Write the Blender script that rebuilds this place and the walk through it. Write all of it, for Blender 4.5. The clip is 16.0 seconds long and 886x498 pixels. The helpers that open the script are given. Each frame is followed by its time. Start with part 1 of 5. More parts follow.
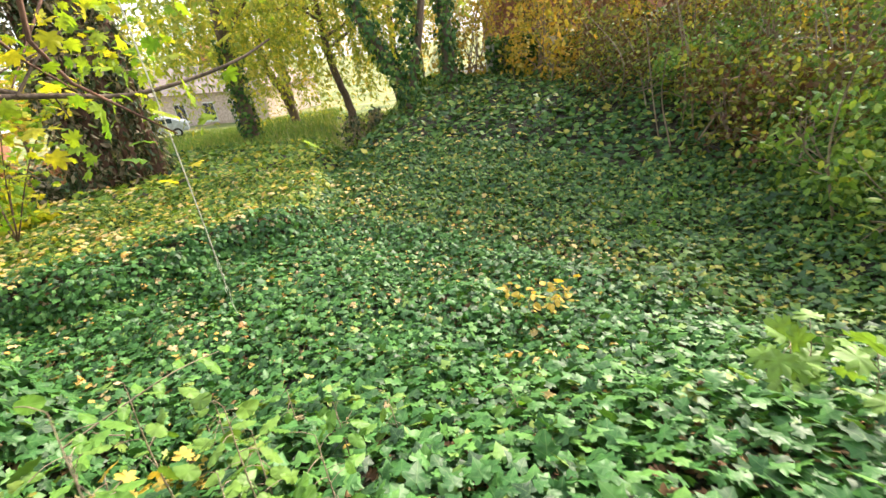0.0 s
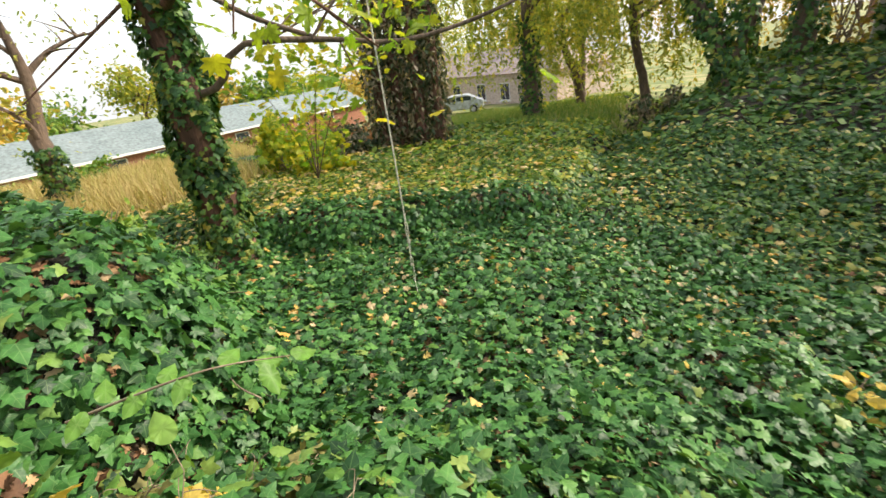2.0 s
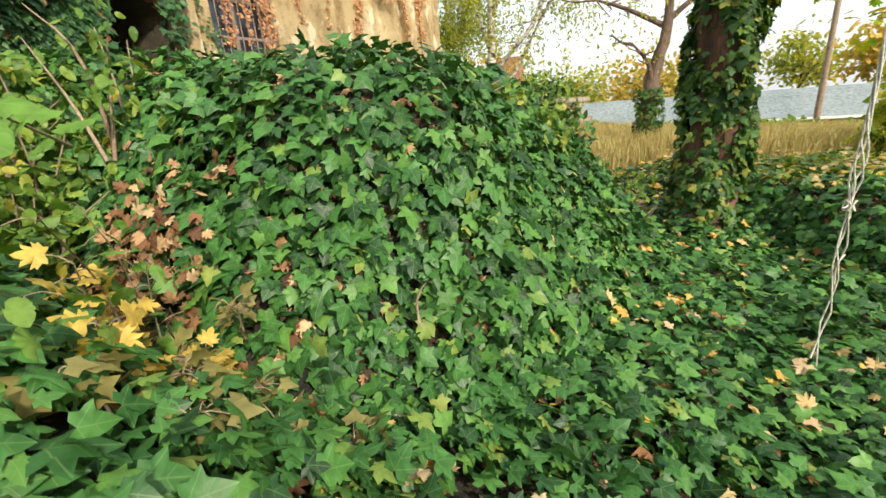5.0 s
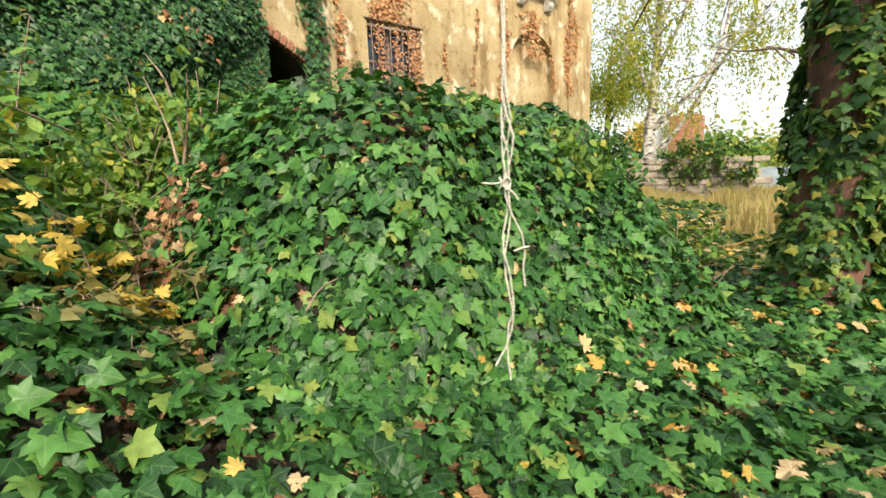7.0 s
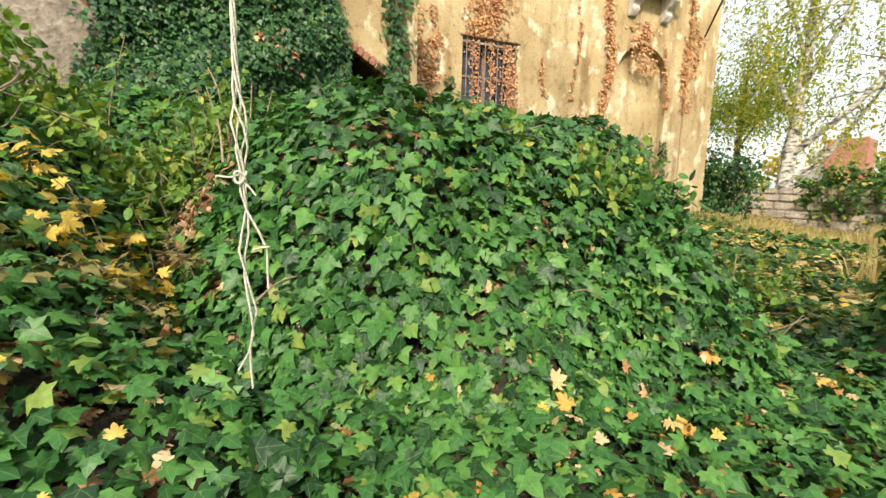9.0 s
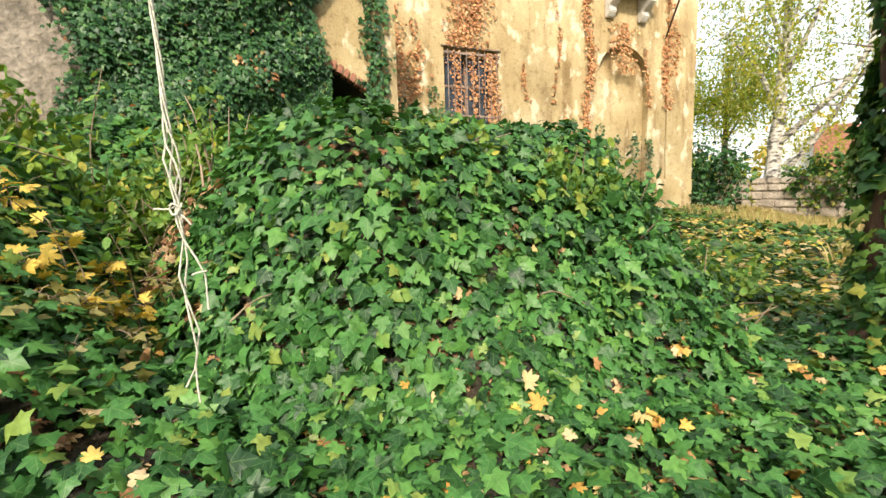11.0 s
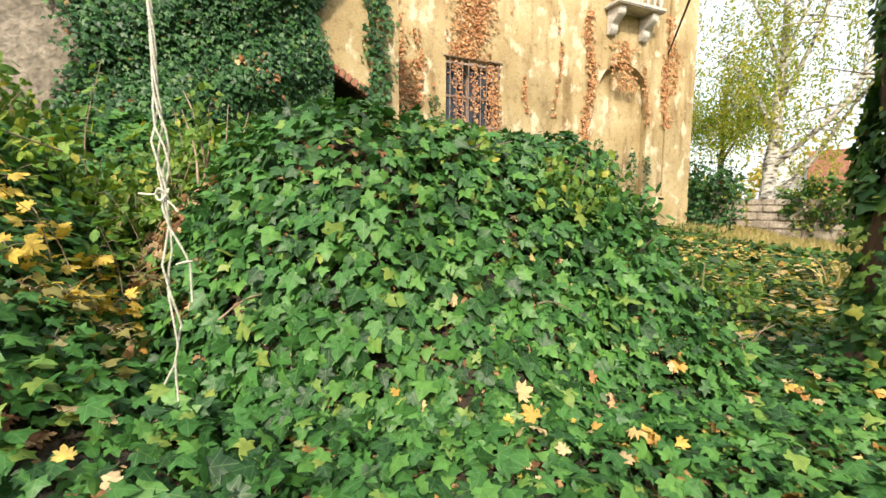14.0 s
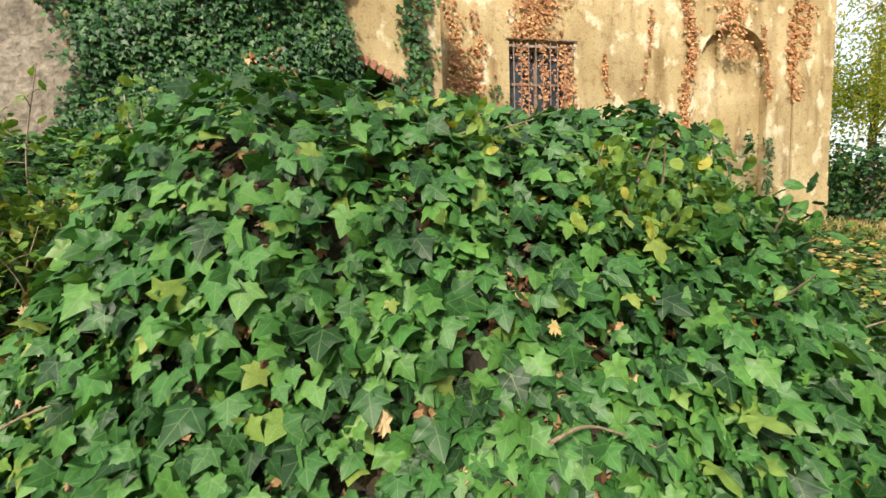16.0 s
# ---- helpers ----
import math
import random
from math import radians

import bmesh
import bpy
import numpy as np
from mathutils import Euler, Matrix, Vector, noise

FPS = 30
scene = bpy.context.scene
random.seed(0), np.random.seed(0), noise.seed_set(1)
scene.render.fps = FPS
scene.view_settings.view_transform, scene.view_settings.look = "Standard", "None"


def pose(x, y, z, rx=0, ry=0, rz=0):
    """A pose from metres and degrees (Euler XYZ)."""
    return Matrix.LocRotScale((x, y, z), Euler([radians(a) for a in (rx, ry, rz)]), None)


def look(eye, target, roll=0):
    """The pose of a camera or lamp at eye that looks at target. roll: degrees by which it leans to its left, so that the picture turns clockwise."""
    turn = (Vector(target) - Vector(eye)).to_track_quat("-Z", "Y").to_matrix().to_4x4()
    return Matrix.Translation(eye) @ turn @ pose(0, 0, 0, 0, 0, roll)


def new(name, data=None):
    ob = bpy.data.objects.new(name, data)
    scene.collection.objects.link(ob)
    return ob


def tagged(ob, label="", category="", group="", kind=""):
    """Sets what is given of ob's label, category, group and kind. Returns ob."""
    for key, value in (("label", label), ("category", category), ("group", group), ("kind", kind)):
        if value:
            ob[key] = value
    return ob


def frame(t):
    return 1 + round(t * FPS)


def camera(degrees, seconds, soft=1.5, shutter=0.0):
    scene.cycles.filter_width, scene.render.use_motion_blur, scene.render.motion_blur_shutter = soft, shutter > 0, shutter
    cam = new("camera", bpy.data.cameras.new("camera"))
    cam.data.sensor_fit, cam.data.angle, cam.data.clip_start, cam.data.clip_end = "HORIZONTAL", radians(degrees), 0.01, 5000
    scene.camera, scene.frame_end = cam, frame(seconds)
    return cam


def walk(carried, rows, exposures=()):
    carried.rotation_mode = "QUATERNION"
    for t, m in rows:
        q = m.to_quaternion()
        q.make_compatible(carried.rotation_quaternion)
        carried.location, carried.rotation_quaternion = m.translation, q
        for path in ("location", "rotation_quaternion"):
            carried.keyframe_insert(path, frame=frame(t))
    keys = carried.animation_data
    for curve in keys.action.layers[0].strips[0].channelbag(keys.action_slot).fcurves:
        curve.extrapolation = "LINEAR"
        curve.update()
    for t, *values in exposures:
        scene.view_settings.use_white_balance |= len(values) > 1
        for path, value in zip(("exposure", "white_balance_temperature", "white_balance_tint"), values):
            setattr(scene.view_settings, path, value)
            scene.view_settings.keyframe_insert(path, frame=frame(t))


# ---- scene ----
cam = camera(91.1, 16.0, shutter=0.2)
PATH = [
    (0, (-0.009, -0.103, 3.09), (-0.099, 1.685, 2.199), -6.4),
    (0.5, (-0.024, 0.334, 2.876), (-0.316, 2.132, 2.05), -6.6),
    (1, (-0.065, 0.612, 2.792), (-0.809, 2.291, 2.002), -12.5),
    (1.5, (-0.03, 0.919, 2.703), (-0.948, 2.507, 1.906), -11.4),
    (2, (-0.169, 1.194, 2.493), (-1.321, 2.62, 1.695), -8.1),
    (2.5, (-0.422, 1.487, 2.33), (-1.747, 2.771, 1.559), -8.9),
    (3, (-0.571, 1.789, 2.055), (-2.165, 2.68, 1.241), -5.5),
    (3.5, (-0.689, 2.028, 1.979), (-2.44, 2.587, 1.19), -2.2),
    (4, (-0.829, 2.269, 1.792), (-2.665, 2.409, 1.011), -4.1),
    (4.5, (-0.946, 2.512, 1.746), (-2.783, 2.228, 1.008), -2.8),
    (4.7, (-0.956, 2.612, 1.685), (-2.783, 2.174, 0.999), -3.6),
    (6.8, (-1.372, 3.699, 1.357), (-2.92, 2.511, 0.917), -1.9),
    (7, (-1.427, 3.828, 1.335), (-2.939, 2.568, 0.98), -1.8),
    (7.5, (-1.595, 4.056, 1.288), (-3.014, 2.681, 0.979), 0.2),
    (8, (-1.877, 4.156, 1.278), (-3.112, 2.612, 0.976), 0.2),
    (8.5, (-2.005, 4.195, 1.294), (-3.211, 2.627, 1.002), 0.9),
    (9, (-2.03, 4.287, 1.298), (-3.194, 2.687, 1.011), 1.4),
    (9.2, (-2.052, 4.305, 1.305), (-3.180, 2.679, 1.012), 1.0),
    (11.3, (-2.122, 4.461, 1.319), (-3.295, 2.860, 1.069), -2.0),
    (11.5, (-2.109, 4.468, 1.318), (-3.284, 2.869, 1.065), -1.1),
    (12, (-2.093, 4.476, 1.315), (-3.277, 2.882, 1.078), -0.1),
    (12.5, (-2.101, 4.492, 1.316), (-3.306, 2.911, 1.086), 0.1),
    (13, (-2.071, 4.500, 1.316), (-3.287, 2.925, 1.111), 0.8),
    (13.5, (-2.062, 4.490, 1.290), (-3.280, 2.917, 1.090), 0.7),
    (14, (-2.139, 4.408, 1.289), (-3.330, 2.814, 1.082), 0.3),
    (14.5, (-2.395, 4.175, 1.269), (-3.565, 2.566, 1.058), -0.1),
    (15, (-2.623, 3.984, 1.329), (-3.743, 2.340, 1.118), -0.9),
    (15.5, (-2.973, 3.853, 1.363), (-3.933, 2.110, 1.170), -1.5),
    (16, (-3.257, 3.718, 1.376), (-4.101, 1.916, 1.179), -2.0),
]
walk(cam, [(t, look(eye, target, roll)) for t, eye, target, roll in PATH],
     [(0, 1.85), (0.5, 1.75), (1.5, 1.4), (2.5, 1.02), (3.5, 0.87), (4.5, 0.97), (7, 1.05), (9, 1.1), (12.5, 1.3), (14.5, 1.1), (15.5, 0.98), (16, 1.02)])

cam.data.dof.use_dof = False

# ---- light ----
world = bpy.data.worlds.new("world")
scene.world = world
world.use_nodes = True
wn = world.node_tree.nodes
wl = world.node_tree.links
sky = wn.new("ShaderNodeTexSky")
sky.sky_type = "NISHITA"
sky.sun_disc = False
sky.sun_elevation = radians(36)
sky.sun_rotation = radians(40)
sky.air_density, sky.dust_density, sky.ozone_density = 1.2, 4.0, 0.6
haze = wn.new("ShaderNodeMix")  # thin bright cloud over the blue
haze.data_type = "RGBA"
haze.inputs[0].default_value = 0.5
haze.inputs[7].default_value = (5.6, 5.65, 5.8, 1)
wl.new(sky.outputs[0], haze.inputs[6])
wl.new(haze.outputs[2], wn["Background"].inputs[0])
wn["Background"].inputs[1].default_value = 0.15
sun = new("sun", bpy.data.lights.new("sun", "SUN"))
sun.data.energy, sun.data.angle, sun.data.color = 2.6, radians(3.0), (1.0, 0.9, 0.74)
SUN_AZ, SUN_EL = radians(-40), radians(36)  # azimuth measured from +y towards -x
sun_way = Vector((-math.sin(SUN_AZ) * math.cos(SUN_EL), math.cos(SUN_AZ) * math.cos(SUN_EL), math.sin(SUN_EL)))
sun.matrix_world = look(sun_way * 60, (0, 0, 0))

# ---- materials ----


def mat(name, rough=0.6, metal=0.0):
    m = bpy.data.materials.new(name)
    m.use_nodes = True
    b = m.node_tree.nodes["Principled BSDF"]
    b.inputs["Roughness"].default_value, b.inputs["Metallic"].default_value = rough, metal
    return m, m.node_tree.nodes, m.node_tree.links, b


def ramp(nodes, stops):
    r = nodes.new("ShaderNodeValToRGB")
    el = r.color_ramp.elements
    while len(el) < len(stops):
        el.new(0.5)
    for e, (p, c) in zip(el, stops):
        e.position, e.color = p, (*c, 1)
    return r


def noise_node(nodes, links, scale, detail=4, stretch=None, coords="Object"):
    n = nodes.new("ShaderNodeTexNoise")
    n.inputs["Scale"].default_value, n.inputs["Detail"].default_value = scale, detail
    tc = nodes.new("ShaderNodeTexCoord")
    mp = nodes.new("ShaderNodeMapping")
    if stretch:
        mp.inputs["Scale"].default_value = stretch
    links.new(tc.outputs[coords], mp.inputs[0])
    links.new(mp.outputs[0], n.inputs[0])
    return n


def bump(nodes, links, b, height, strength=0.4, dist=0.02):
    n = nodes.new("ShaderNodeBump")
    n.inputs["Strength"].default_value, n.inputs["Distance"].default_value = strength, dist
    links.new(height, n.inputs["Height"])
    links.new(n.outputs[0], b.inputs["Normal"])


def mixc(nodes, links, fac, a, c, mode="MIX"):
    m = nodes.new("ShaderNodeMix")
    m.data_type, m.blend_type = "RGBA", mode
    for sock, v in ((m.inputs[0], fac), (m.inputs[6], a), (m.inputs[7], c)):
        if isinstance(v, (int, float)):
            sock.default_value = v
        elif isinstance(v, tuple):
            sock.default_value = (*v, 1)
        else:
            links.new(v, sock)
    return m.outputs[2]


def two_scale(name, stops, scale, fine, rough=0.8, strength=0.5, dist=0.02, stretch=None, tint=None):
    """A rough natural surface: broad patches, fine grain and relief."""
    m, n, l, b = mat(name, rough)
    big = noise_node(n, l, scale, 5, stretch)
    small = noise_node(n, l, fine, 6, stretch)
    r = ramp(n, stops)
    l.new(big.outputs[0], r.inputs[0])
    g = ramp(n, [(0.3, (0.55, 0.55, 0.55)), (0.7, (1.15, 1.15, 1.15))])
    l.new(small.outputs[0], g.inputs[0])
    col = mixc(n, l, 1.0, r.outputs[0], g.outputs[0], "MULTIPLY")
    l.new(col, b.inputs["Base Color"])
    bump(n, l, b, small.outputs[0], strength, dist)
    return m


def leaf_mat(name, stops, rough=0.42, veins=False, glow=0.35, per_object=False):
    """A leaf: hue by leaf, blotches, lighter veins, light that shines through."""
    m, n, l, b = mat(name, rough)
    r = ramp(n, stops)
    if per_object:
        src = n.new("ShaderNodeObjectInfo").outputs["Random"]
    else:
        src = n.new("ShaderNodeNewGeometry").outputs["Random Per Island"]
    l.new(src, r.inputs[0])
    blot = noise_node(n, l, 26, 3)
    g = ramp(n, [(0.3, (0.75, 0.75, 0.75)), (0.7, (1.2, 1.2, 1.2))])
    l.new(blot.outputs[0], g.inputs[0])
    col = mixc(n, l, 1.0, r.outputs[0], g.outputs[0], "MULTIPLY")
    if veins:
        uv = n.new("ShaderNodeUVMap")
        sep = n.new("ShaderNodeSeparateXYZ")
        l.new(uv.outputs[0], sep.inputs[0])

        def calc(op, a, c=None):
            q = n.new("ShaderNodeMath")
            q.operation = op
            for i, v in enumerate((a, c)):
                if v is None:
                    continue
                if isinstance(v, (int, float)):
                    q.inputs[i].default_value = v
                else:
                    l.new(v, q.inputs[i])
            return q.outputs[0]
        x, y = calc("ABSOLUTE", sep.outputs[0]), sep.outputs[1]
        mid = calc("LESS_THAN", x, 0.018)
        side = calc("LESS_THAN", calc("ABSOLUTE", calc("SUBTRACT", calc("MULTIPLY", x, 0.55), calc("SUBTRACT", y, 0.06))), 0.018)
        up = calc("LESS_THAN", calc("ABSOLUTE", calc("SUBTRACT", calc("MULTIPLY", x, 0.75), calc("SUBTRACT", y, 0.4))), 0.012)
        vein = calc("MULTIPLY", calc("MAXIMUM", calc("MAXIMUM", mid, side), up), 0.24)
        col = mixc(n, l, vein, col, (0.22, 0.34, 0.12))
    l.new(col, b.inputs["Base Color"])
    b.inputs["Specular IOR Level"].default_value = 0.3
    bump(n, l, b, blot.outputs[0], 0.25, 0.01)
    tr = n.new("ShaderNodeBsdfTranslucent")
    hue = mixc(n, l, 1.0, col, (1.3, 1.25, 0.5), "MULTIPLY")
    l.new(hue, tr.inputs[0])
    mx = n.new("ShaderNodeMixShader")
    mx.inputs[0].default_value = glow
    l.new(b.outputs[0], mx.inputs[1])
    l.new(tr.outputs[0], mx.inputs[2])
    l.new(mx.outputs[0], n["Material Output"].inputs[0])
    return m


IVY = [(0.0, (0.015, 0.046, 0.016)), (0.3, (0.031, 0.107, 0.025)), (0.7, (0.058, 0.172, 0.037)), (0.95, (0.102, 0.235, 0.046)), (1.0, (0.23, 0.28, 0.06))]
M_IVY = leaf_mat("ivy_leaf", IVY, 0.46, True, 0.17)
M_IVY_ONE = leaf_mat("ivy_leaf_single", IVY, 0.46, True, 0.17, True)
M_IVY_FAR = leaf_mat("ivy_leaf_far", [(0.0, (0.02, 0.06, 0.02)), (0.5, (0.055, 0.14, 0.03)), (0.85, (0.13, 0.23, 0.04)), (1.0, (0.36, 0.32, 0.06))], 0.52, False, 0.24)
# yellowing ivy with the sunshine on the ledge put into its colour
M_IVY_SUNLIT = leaf_mat("sunlit_yellowing_ivy_leaf", [(0.0, (0.05, 0.11, 0.025)), (0.4, (0.11, 0.21, 0.035)), (0.75, (0.24, 0.33, 0.045)), (1.0, (0.5, 0.42, 0.07))], 0.5, False, 0.32)
M_IVY_WALL = leaf_mat("wall_ivy_leaf", [(0.0, (0.018, 0.055, 0.022)), (0.6, (0.035, 0.105, 0.032)), (0.985, (0.07, 0.16, 0.04)), (1.0, (0.26, 0.09, 0.03))], 0.45, False, 0.15)
M_YELLOW = leaf_mat("yellow_leaf", [(0.0, (0.5, 0.3, 0.05)), (0.35, (0.62, 0.42, 0.07)), (0.7, (0.66, 0.5, 0.12)), (0.85, (0.3, 0.33, 0.06)), (1.0, (0.4, 0.2, 0.08))], 0.5, False, 0.4, False)
M_FALLEN = leaf_mat("fallen_leaf", [(0.0, (0.52, 0.38, 0.2)), (0.35, (0.6, 0.46, 0.27)), (0.6, (0.58, 0.4, 0.09)), (0.8, (0.52, 0.28, 0.07)), (1.0, (0.34, 0.18, 0.09))], 0.6, False, 0.2, True)
M_LITTER = leaf_mat("leaf_litter", [(0.0, (0.1, 0.05, 0.025)), (0.4, (0.22, 0.11, 0.05)), (0.8, (0.44, 0.28, 0.14)), (1.0, (0.6, 0.45, 0.27))], 0.7, False, 0.1)
M_MAPLE = leaf_mat("maple_crown_leaf", [(0.0, (0.12, 0.24, 0.025)), (0.6, (0.28, 0.38, 0.03)), (1.0, (0.55, 0.46, 0.04))], 0.5, False, 0.55)
M_WILLOW = leaf_mat("drooping_birch_leaf", [(0.0, (0.18, 0.24, 0.05)), (0.6, (0.32, 0.37, 0.08)), (1.0, (0.56, 0.47, 0.09))], 0.5, False, 0.58)
M_GOLD = leaf_mat("autumn_crown_leaf", [(0.0, (0.25, 0.24, 0.05)), (0.6, (0.5, 0.38, 0.07)), (1.0, (0.6, 0.36, 0.08))], 0.6, False, 0.4)
M_CONIFER = leaf_mat("conifer_spray", [(0.0, (0.03, 0.055, 0.025)), (0.5, (0.09, 0.11, 0.05)), (0.75, (0.22, 0.18, 0.11)), (1.0, (0.36, 0.29, 0.2))], 0.6, False, 0.2)
M_SAPLING = leaf_mat("sapling_leaf", [(0.0, (0.09, 0.22, 0.035)), (1.0, (0.16, 0.31, 0.05))], 0.45, True, 0.4)
M_SHRUB = leaf_mat("shrub_leaf", [(0.0, (0.07, 0.15, 0.035)), (0.55, (0.15, 0.27, 0.05)), (0.9, (0.25, 0.34, 0.06)), (1.0, (0.44, 0.39, 0.07))], 0.5, False, 0.35)
M_HEDGE = leaf_mat("bank_shrub_leaf", [(0.0, (0.1, 0.04, 0.025)), (0.4, (0.16, 0.1, 0.04)), (0.7, (0.14, 0.2, 0.04)), (1.0, (0.45, 0.42, 0.06))], 0.6, False, 0.3)
M_VINE = leaf_mat("dry_vine_leaf", [(0.0, (0.32, 0.13, 0.06)), (0.6, (0.5, 0.25, 0.11)), (1.0, (0.62, 0.4, 0.2))], 0.65, False, 0.15)
M_BRONZE = leaf_mat("bronze_leaf", [(0.0, (0.1, 0.2, 0.04)), (0.5, (0.2, 0.2, 0.06)), (1.0, (0.32, 0.22, 0.1))], 0.5, False, 0.3)
M_DRY = leaf_mat("dry_grass", [(0.0, (0.32, 0.24, 0.1)), (0.6, (0.5, 0.4, 0.2)), (1.0, (0.3, 0.32, 0.08))], 0.8, False, 0.3)
M_GRASS = leaf_mat("green_grass", [(0.0, (0.1, 0.18, 0.04)), (0.7, (0.18, 0.28, 0.05)), (1.0, (0.4, 0.36, 0.12))], 0.7, False, 0.3)
M_BARK = two_scale("bark", [(0.3, (0.09, 0.06, 0.04)), (0.7, (0.2, 0.14, 0.1))], 3, 22, 0.9, 0.9, 0.03, (1, 1, 0.25))
M_BARK_RED = two_scale("red_brown_bark", [(0.3, (0.09, 0.045, 0.03)), (0.7, (0.22, 0.11, 0.075))], 4, 25, 0.9, 0.9, 0.03, (1, 1, 0.2))
M_BARK_PALE = two_scale("pale_birch_bark", [(0.38, (0.1, 0.09, 0.08)), (0.52, (0.62, 0.58, 0.52)), (0.8, (0.75, 0.72, 0.66))], 4, 18, 0.8, 0.4, 0.02, (1, 1, 2.5))
M_TWIG = two_scale("twig", [(0.3, (0.2, 0.14, 0.09)), (0.7, (0.36, 0.28, 0.19))], 9, 60, 0.8, 0.4, 0.004)
M_VAULT = two_scale("dark_brown_vault", [(0.3, (0.03, 0.028, 0.016)), (0.55, (0.07, 0.055, 0.03)), (0.75, (0.1, 0.07, 0.04))], 2.5, 30, 0.95, 0.9, 0.03)
M_STONE = two_scale("wall_stone", [(0.3, (0.24, 0.2, 0.16)), (0.55, (0.4, 0.34, 0.27)), (0.75, (0.5, 0.44, 0.36))], 2.2, 22, 0.9, 0.8, 0.02)
M_RUBBLE = two_scale("rendered_rubble", [(0.3, (0.13, 0.11, 0.085)), (0.5, (0.26, 0.22, 0.17)), (0.7, (0.36, 0.31, 0.25))], 3.2, 14, 0.9, 0.9, 0.04)
M_BRICK = two_scale("old_brick", [(0.3, (0.26, 0.1, 0.06)), (0.7, (0.45, 0.22, 0.14))], 6, 40, 0.9, 0.5, 0.01)
M_PALE_STONE = two_scale("carved_pale_stone", [(0.3, (0.45, 0.42, 0.37)), (0.7, (0.66, 0.62, 0.56))], 5, 40, 0.85, 0.5, 0.01)
M_IRON = two_scale("rusty_iron", [(0.3, (0.2, 0.14, 0.11)), (0.7, (0.36, 0.27, 0.22))], 10, 60, 0.7, 0.3, 0.004)
M_ROPE = two_scale("pale_cord", [(0.3, (0.5, 0.48, 0.4)), (0.7, (0.7, 0.68, 0.58))], 60, 220, 0.85, 0.6, 0.002)
M_HOUSE = two_scale("house_render", [(0.3, (0.52, 0.42, 0.35)), (0.7, (0.62, 0.5, 0.43))], 0.6, 8, 0.9, 0.2, 0.01)
M_TILE = two_scale("roof_tile", [(0.3, (0.3, 0.22, 0.2)), (0.7, (0.42, 0.34, 0.31))], 0.8, 10, 0.9, 0.4, 0.02)
M_SHEET = two_scale("grey_green_roof_sheet", [(0.3, (0.16, 0.2, 0.195)), (0.7, (0.22, 0.26, 0.25))], 0.3, 4, 0.6, 0.2, 0.02)
M_WHITE = two_scale("white_paint", [(0.3, (0.7, 0.7, 0.68)), (0.7, (0.8, 0.8, 0.78))], 2, 20, 0.6, 0.1, 0.004)
M_CAR = two_scale("silver_car_paint", [(0.3, (0.5, 0.55, 0.6)), (0.7, (0.58, 0.62, 0.66))], 1, 5, 0.3, 0.02, 0.001)
M_RUBBER = two_scale("rubber", [(0.3, (0.02, 0.02, 0.02)), (0.7, (0.04, 0.04, 0.04))], 5, 40, 0.9, 0.2, 0.004)


def glass_mat():
    m, n, l, b = mat("dark_glass", 0.08)
    g = noise_node(n, l, 3, 3)
    r = ramp(n, [(0.3, (0.02, 0.025, 0.035)), (0.7, (0.06, 0.08, 0.1))])
    l.new(g.outputs[0], r.inputs[0])
    l.new(r.outputs[0], b.inputs["Base Color"])
    return m


def plaster_mat():
    """Ochre lime plaster with weather streaks and worn patches."""
    m, n, l, b = mat("ochre_plaster", 0.9)
    big = noise_node(n, l, 0.7, 6)
    r = ramp(n, [(0.25, (0.26, 0.18, 0.085)), (0.42, (0.38, 0.29, 0.145)), (0.58, (0.46, 0.365, 0.2)), (0.75, (0.55, 0.46, 0.3))])
    l.new(big.outputs[0], r.inputs[0])
    streak = noise_node(n, l, 1.6, 8, (1.3, 1.3, 0.3))
    sr = ramp(n, [(0.33, (0.42, 0.32, 0.2)), (0.5, (1, 1, 1))])
    l.new(streak.outputs[0], sr.inputs[0])
    col = mixc(n, l, 0.75, r.outputs[0], sr.outputs[0], "MULTIPLY")
    worn = noise_node(n, l, 2.6, 9, (1, 1, 0.7))
    wr = ramp(n, [(0.56, (0, 0, 0)), (0.64, (1, 1, 1))])
    l.new(worn.outputs[0], wr.inputs[0])
    col = mixc(n, l, wr.outputs[0], col, (0.6, 0.52, 0.36))
    blot = noise_node(n, l, 7, 7)
    br = ramp(n, [(0.3, (0.62, 0.55, 0.45)), (0.46, (1, 1, 1))])
    l.new(blot.outputs[0], br.inputs[0])
    col = mixc(n, l, 0.7, col, br.outputs[0], "MULTIPLY")
    fine = noise_node(n, l, 28, 6)
    g = ramp(n, [(0.3, (0.8, 0.8, 0.8)), (0.7, (1.1, 1.1, 1.1))])
    l.new(fine.outputs[0], g.inputs[0])
    col = mixc(n, l, 1.0, col, g.outputs[0], "MULTIPLY")
    l.new(col, b.inputs["Base Color"])
    bump(n, l, b, fine.outputs[0], 0.5, 0.01)
    return m


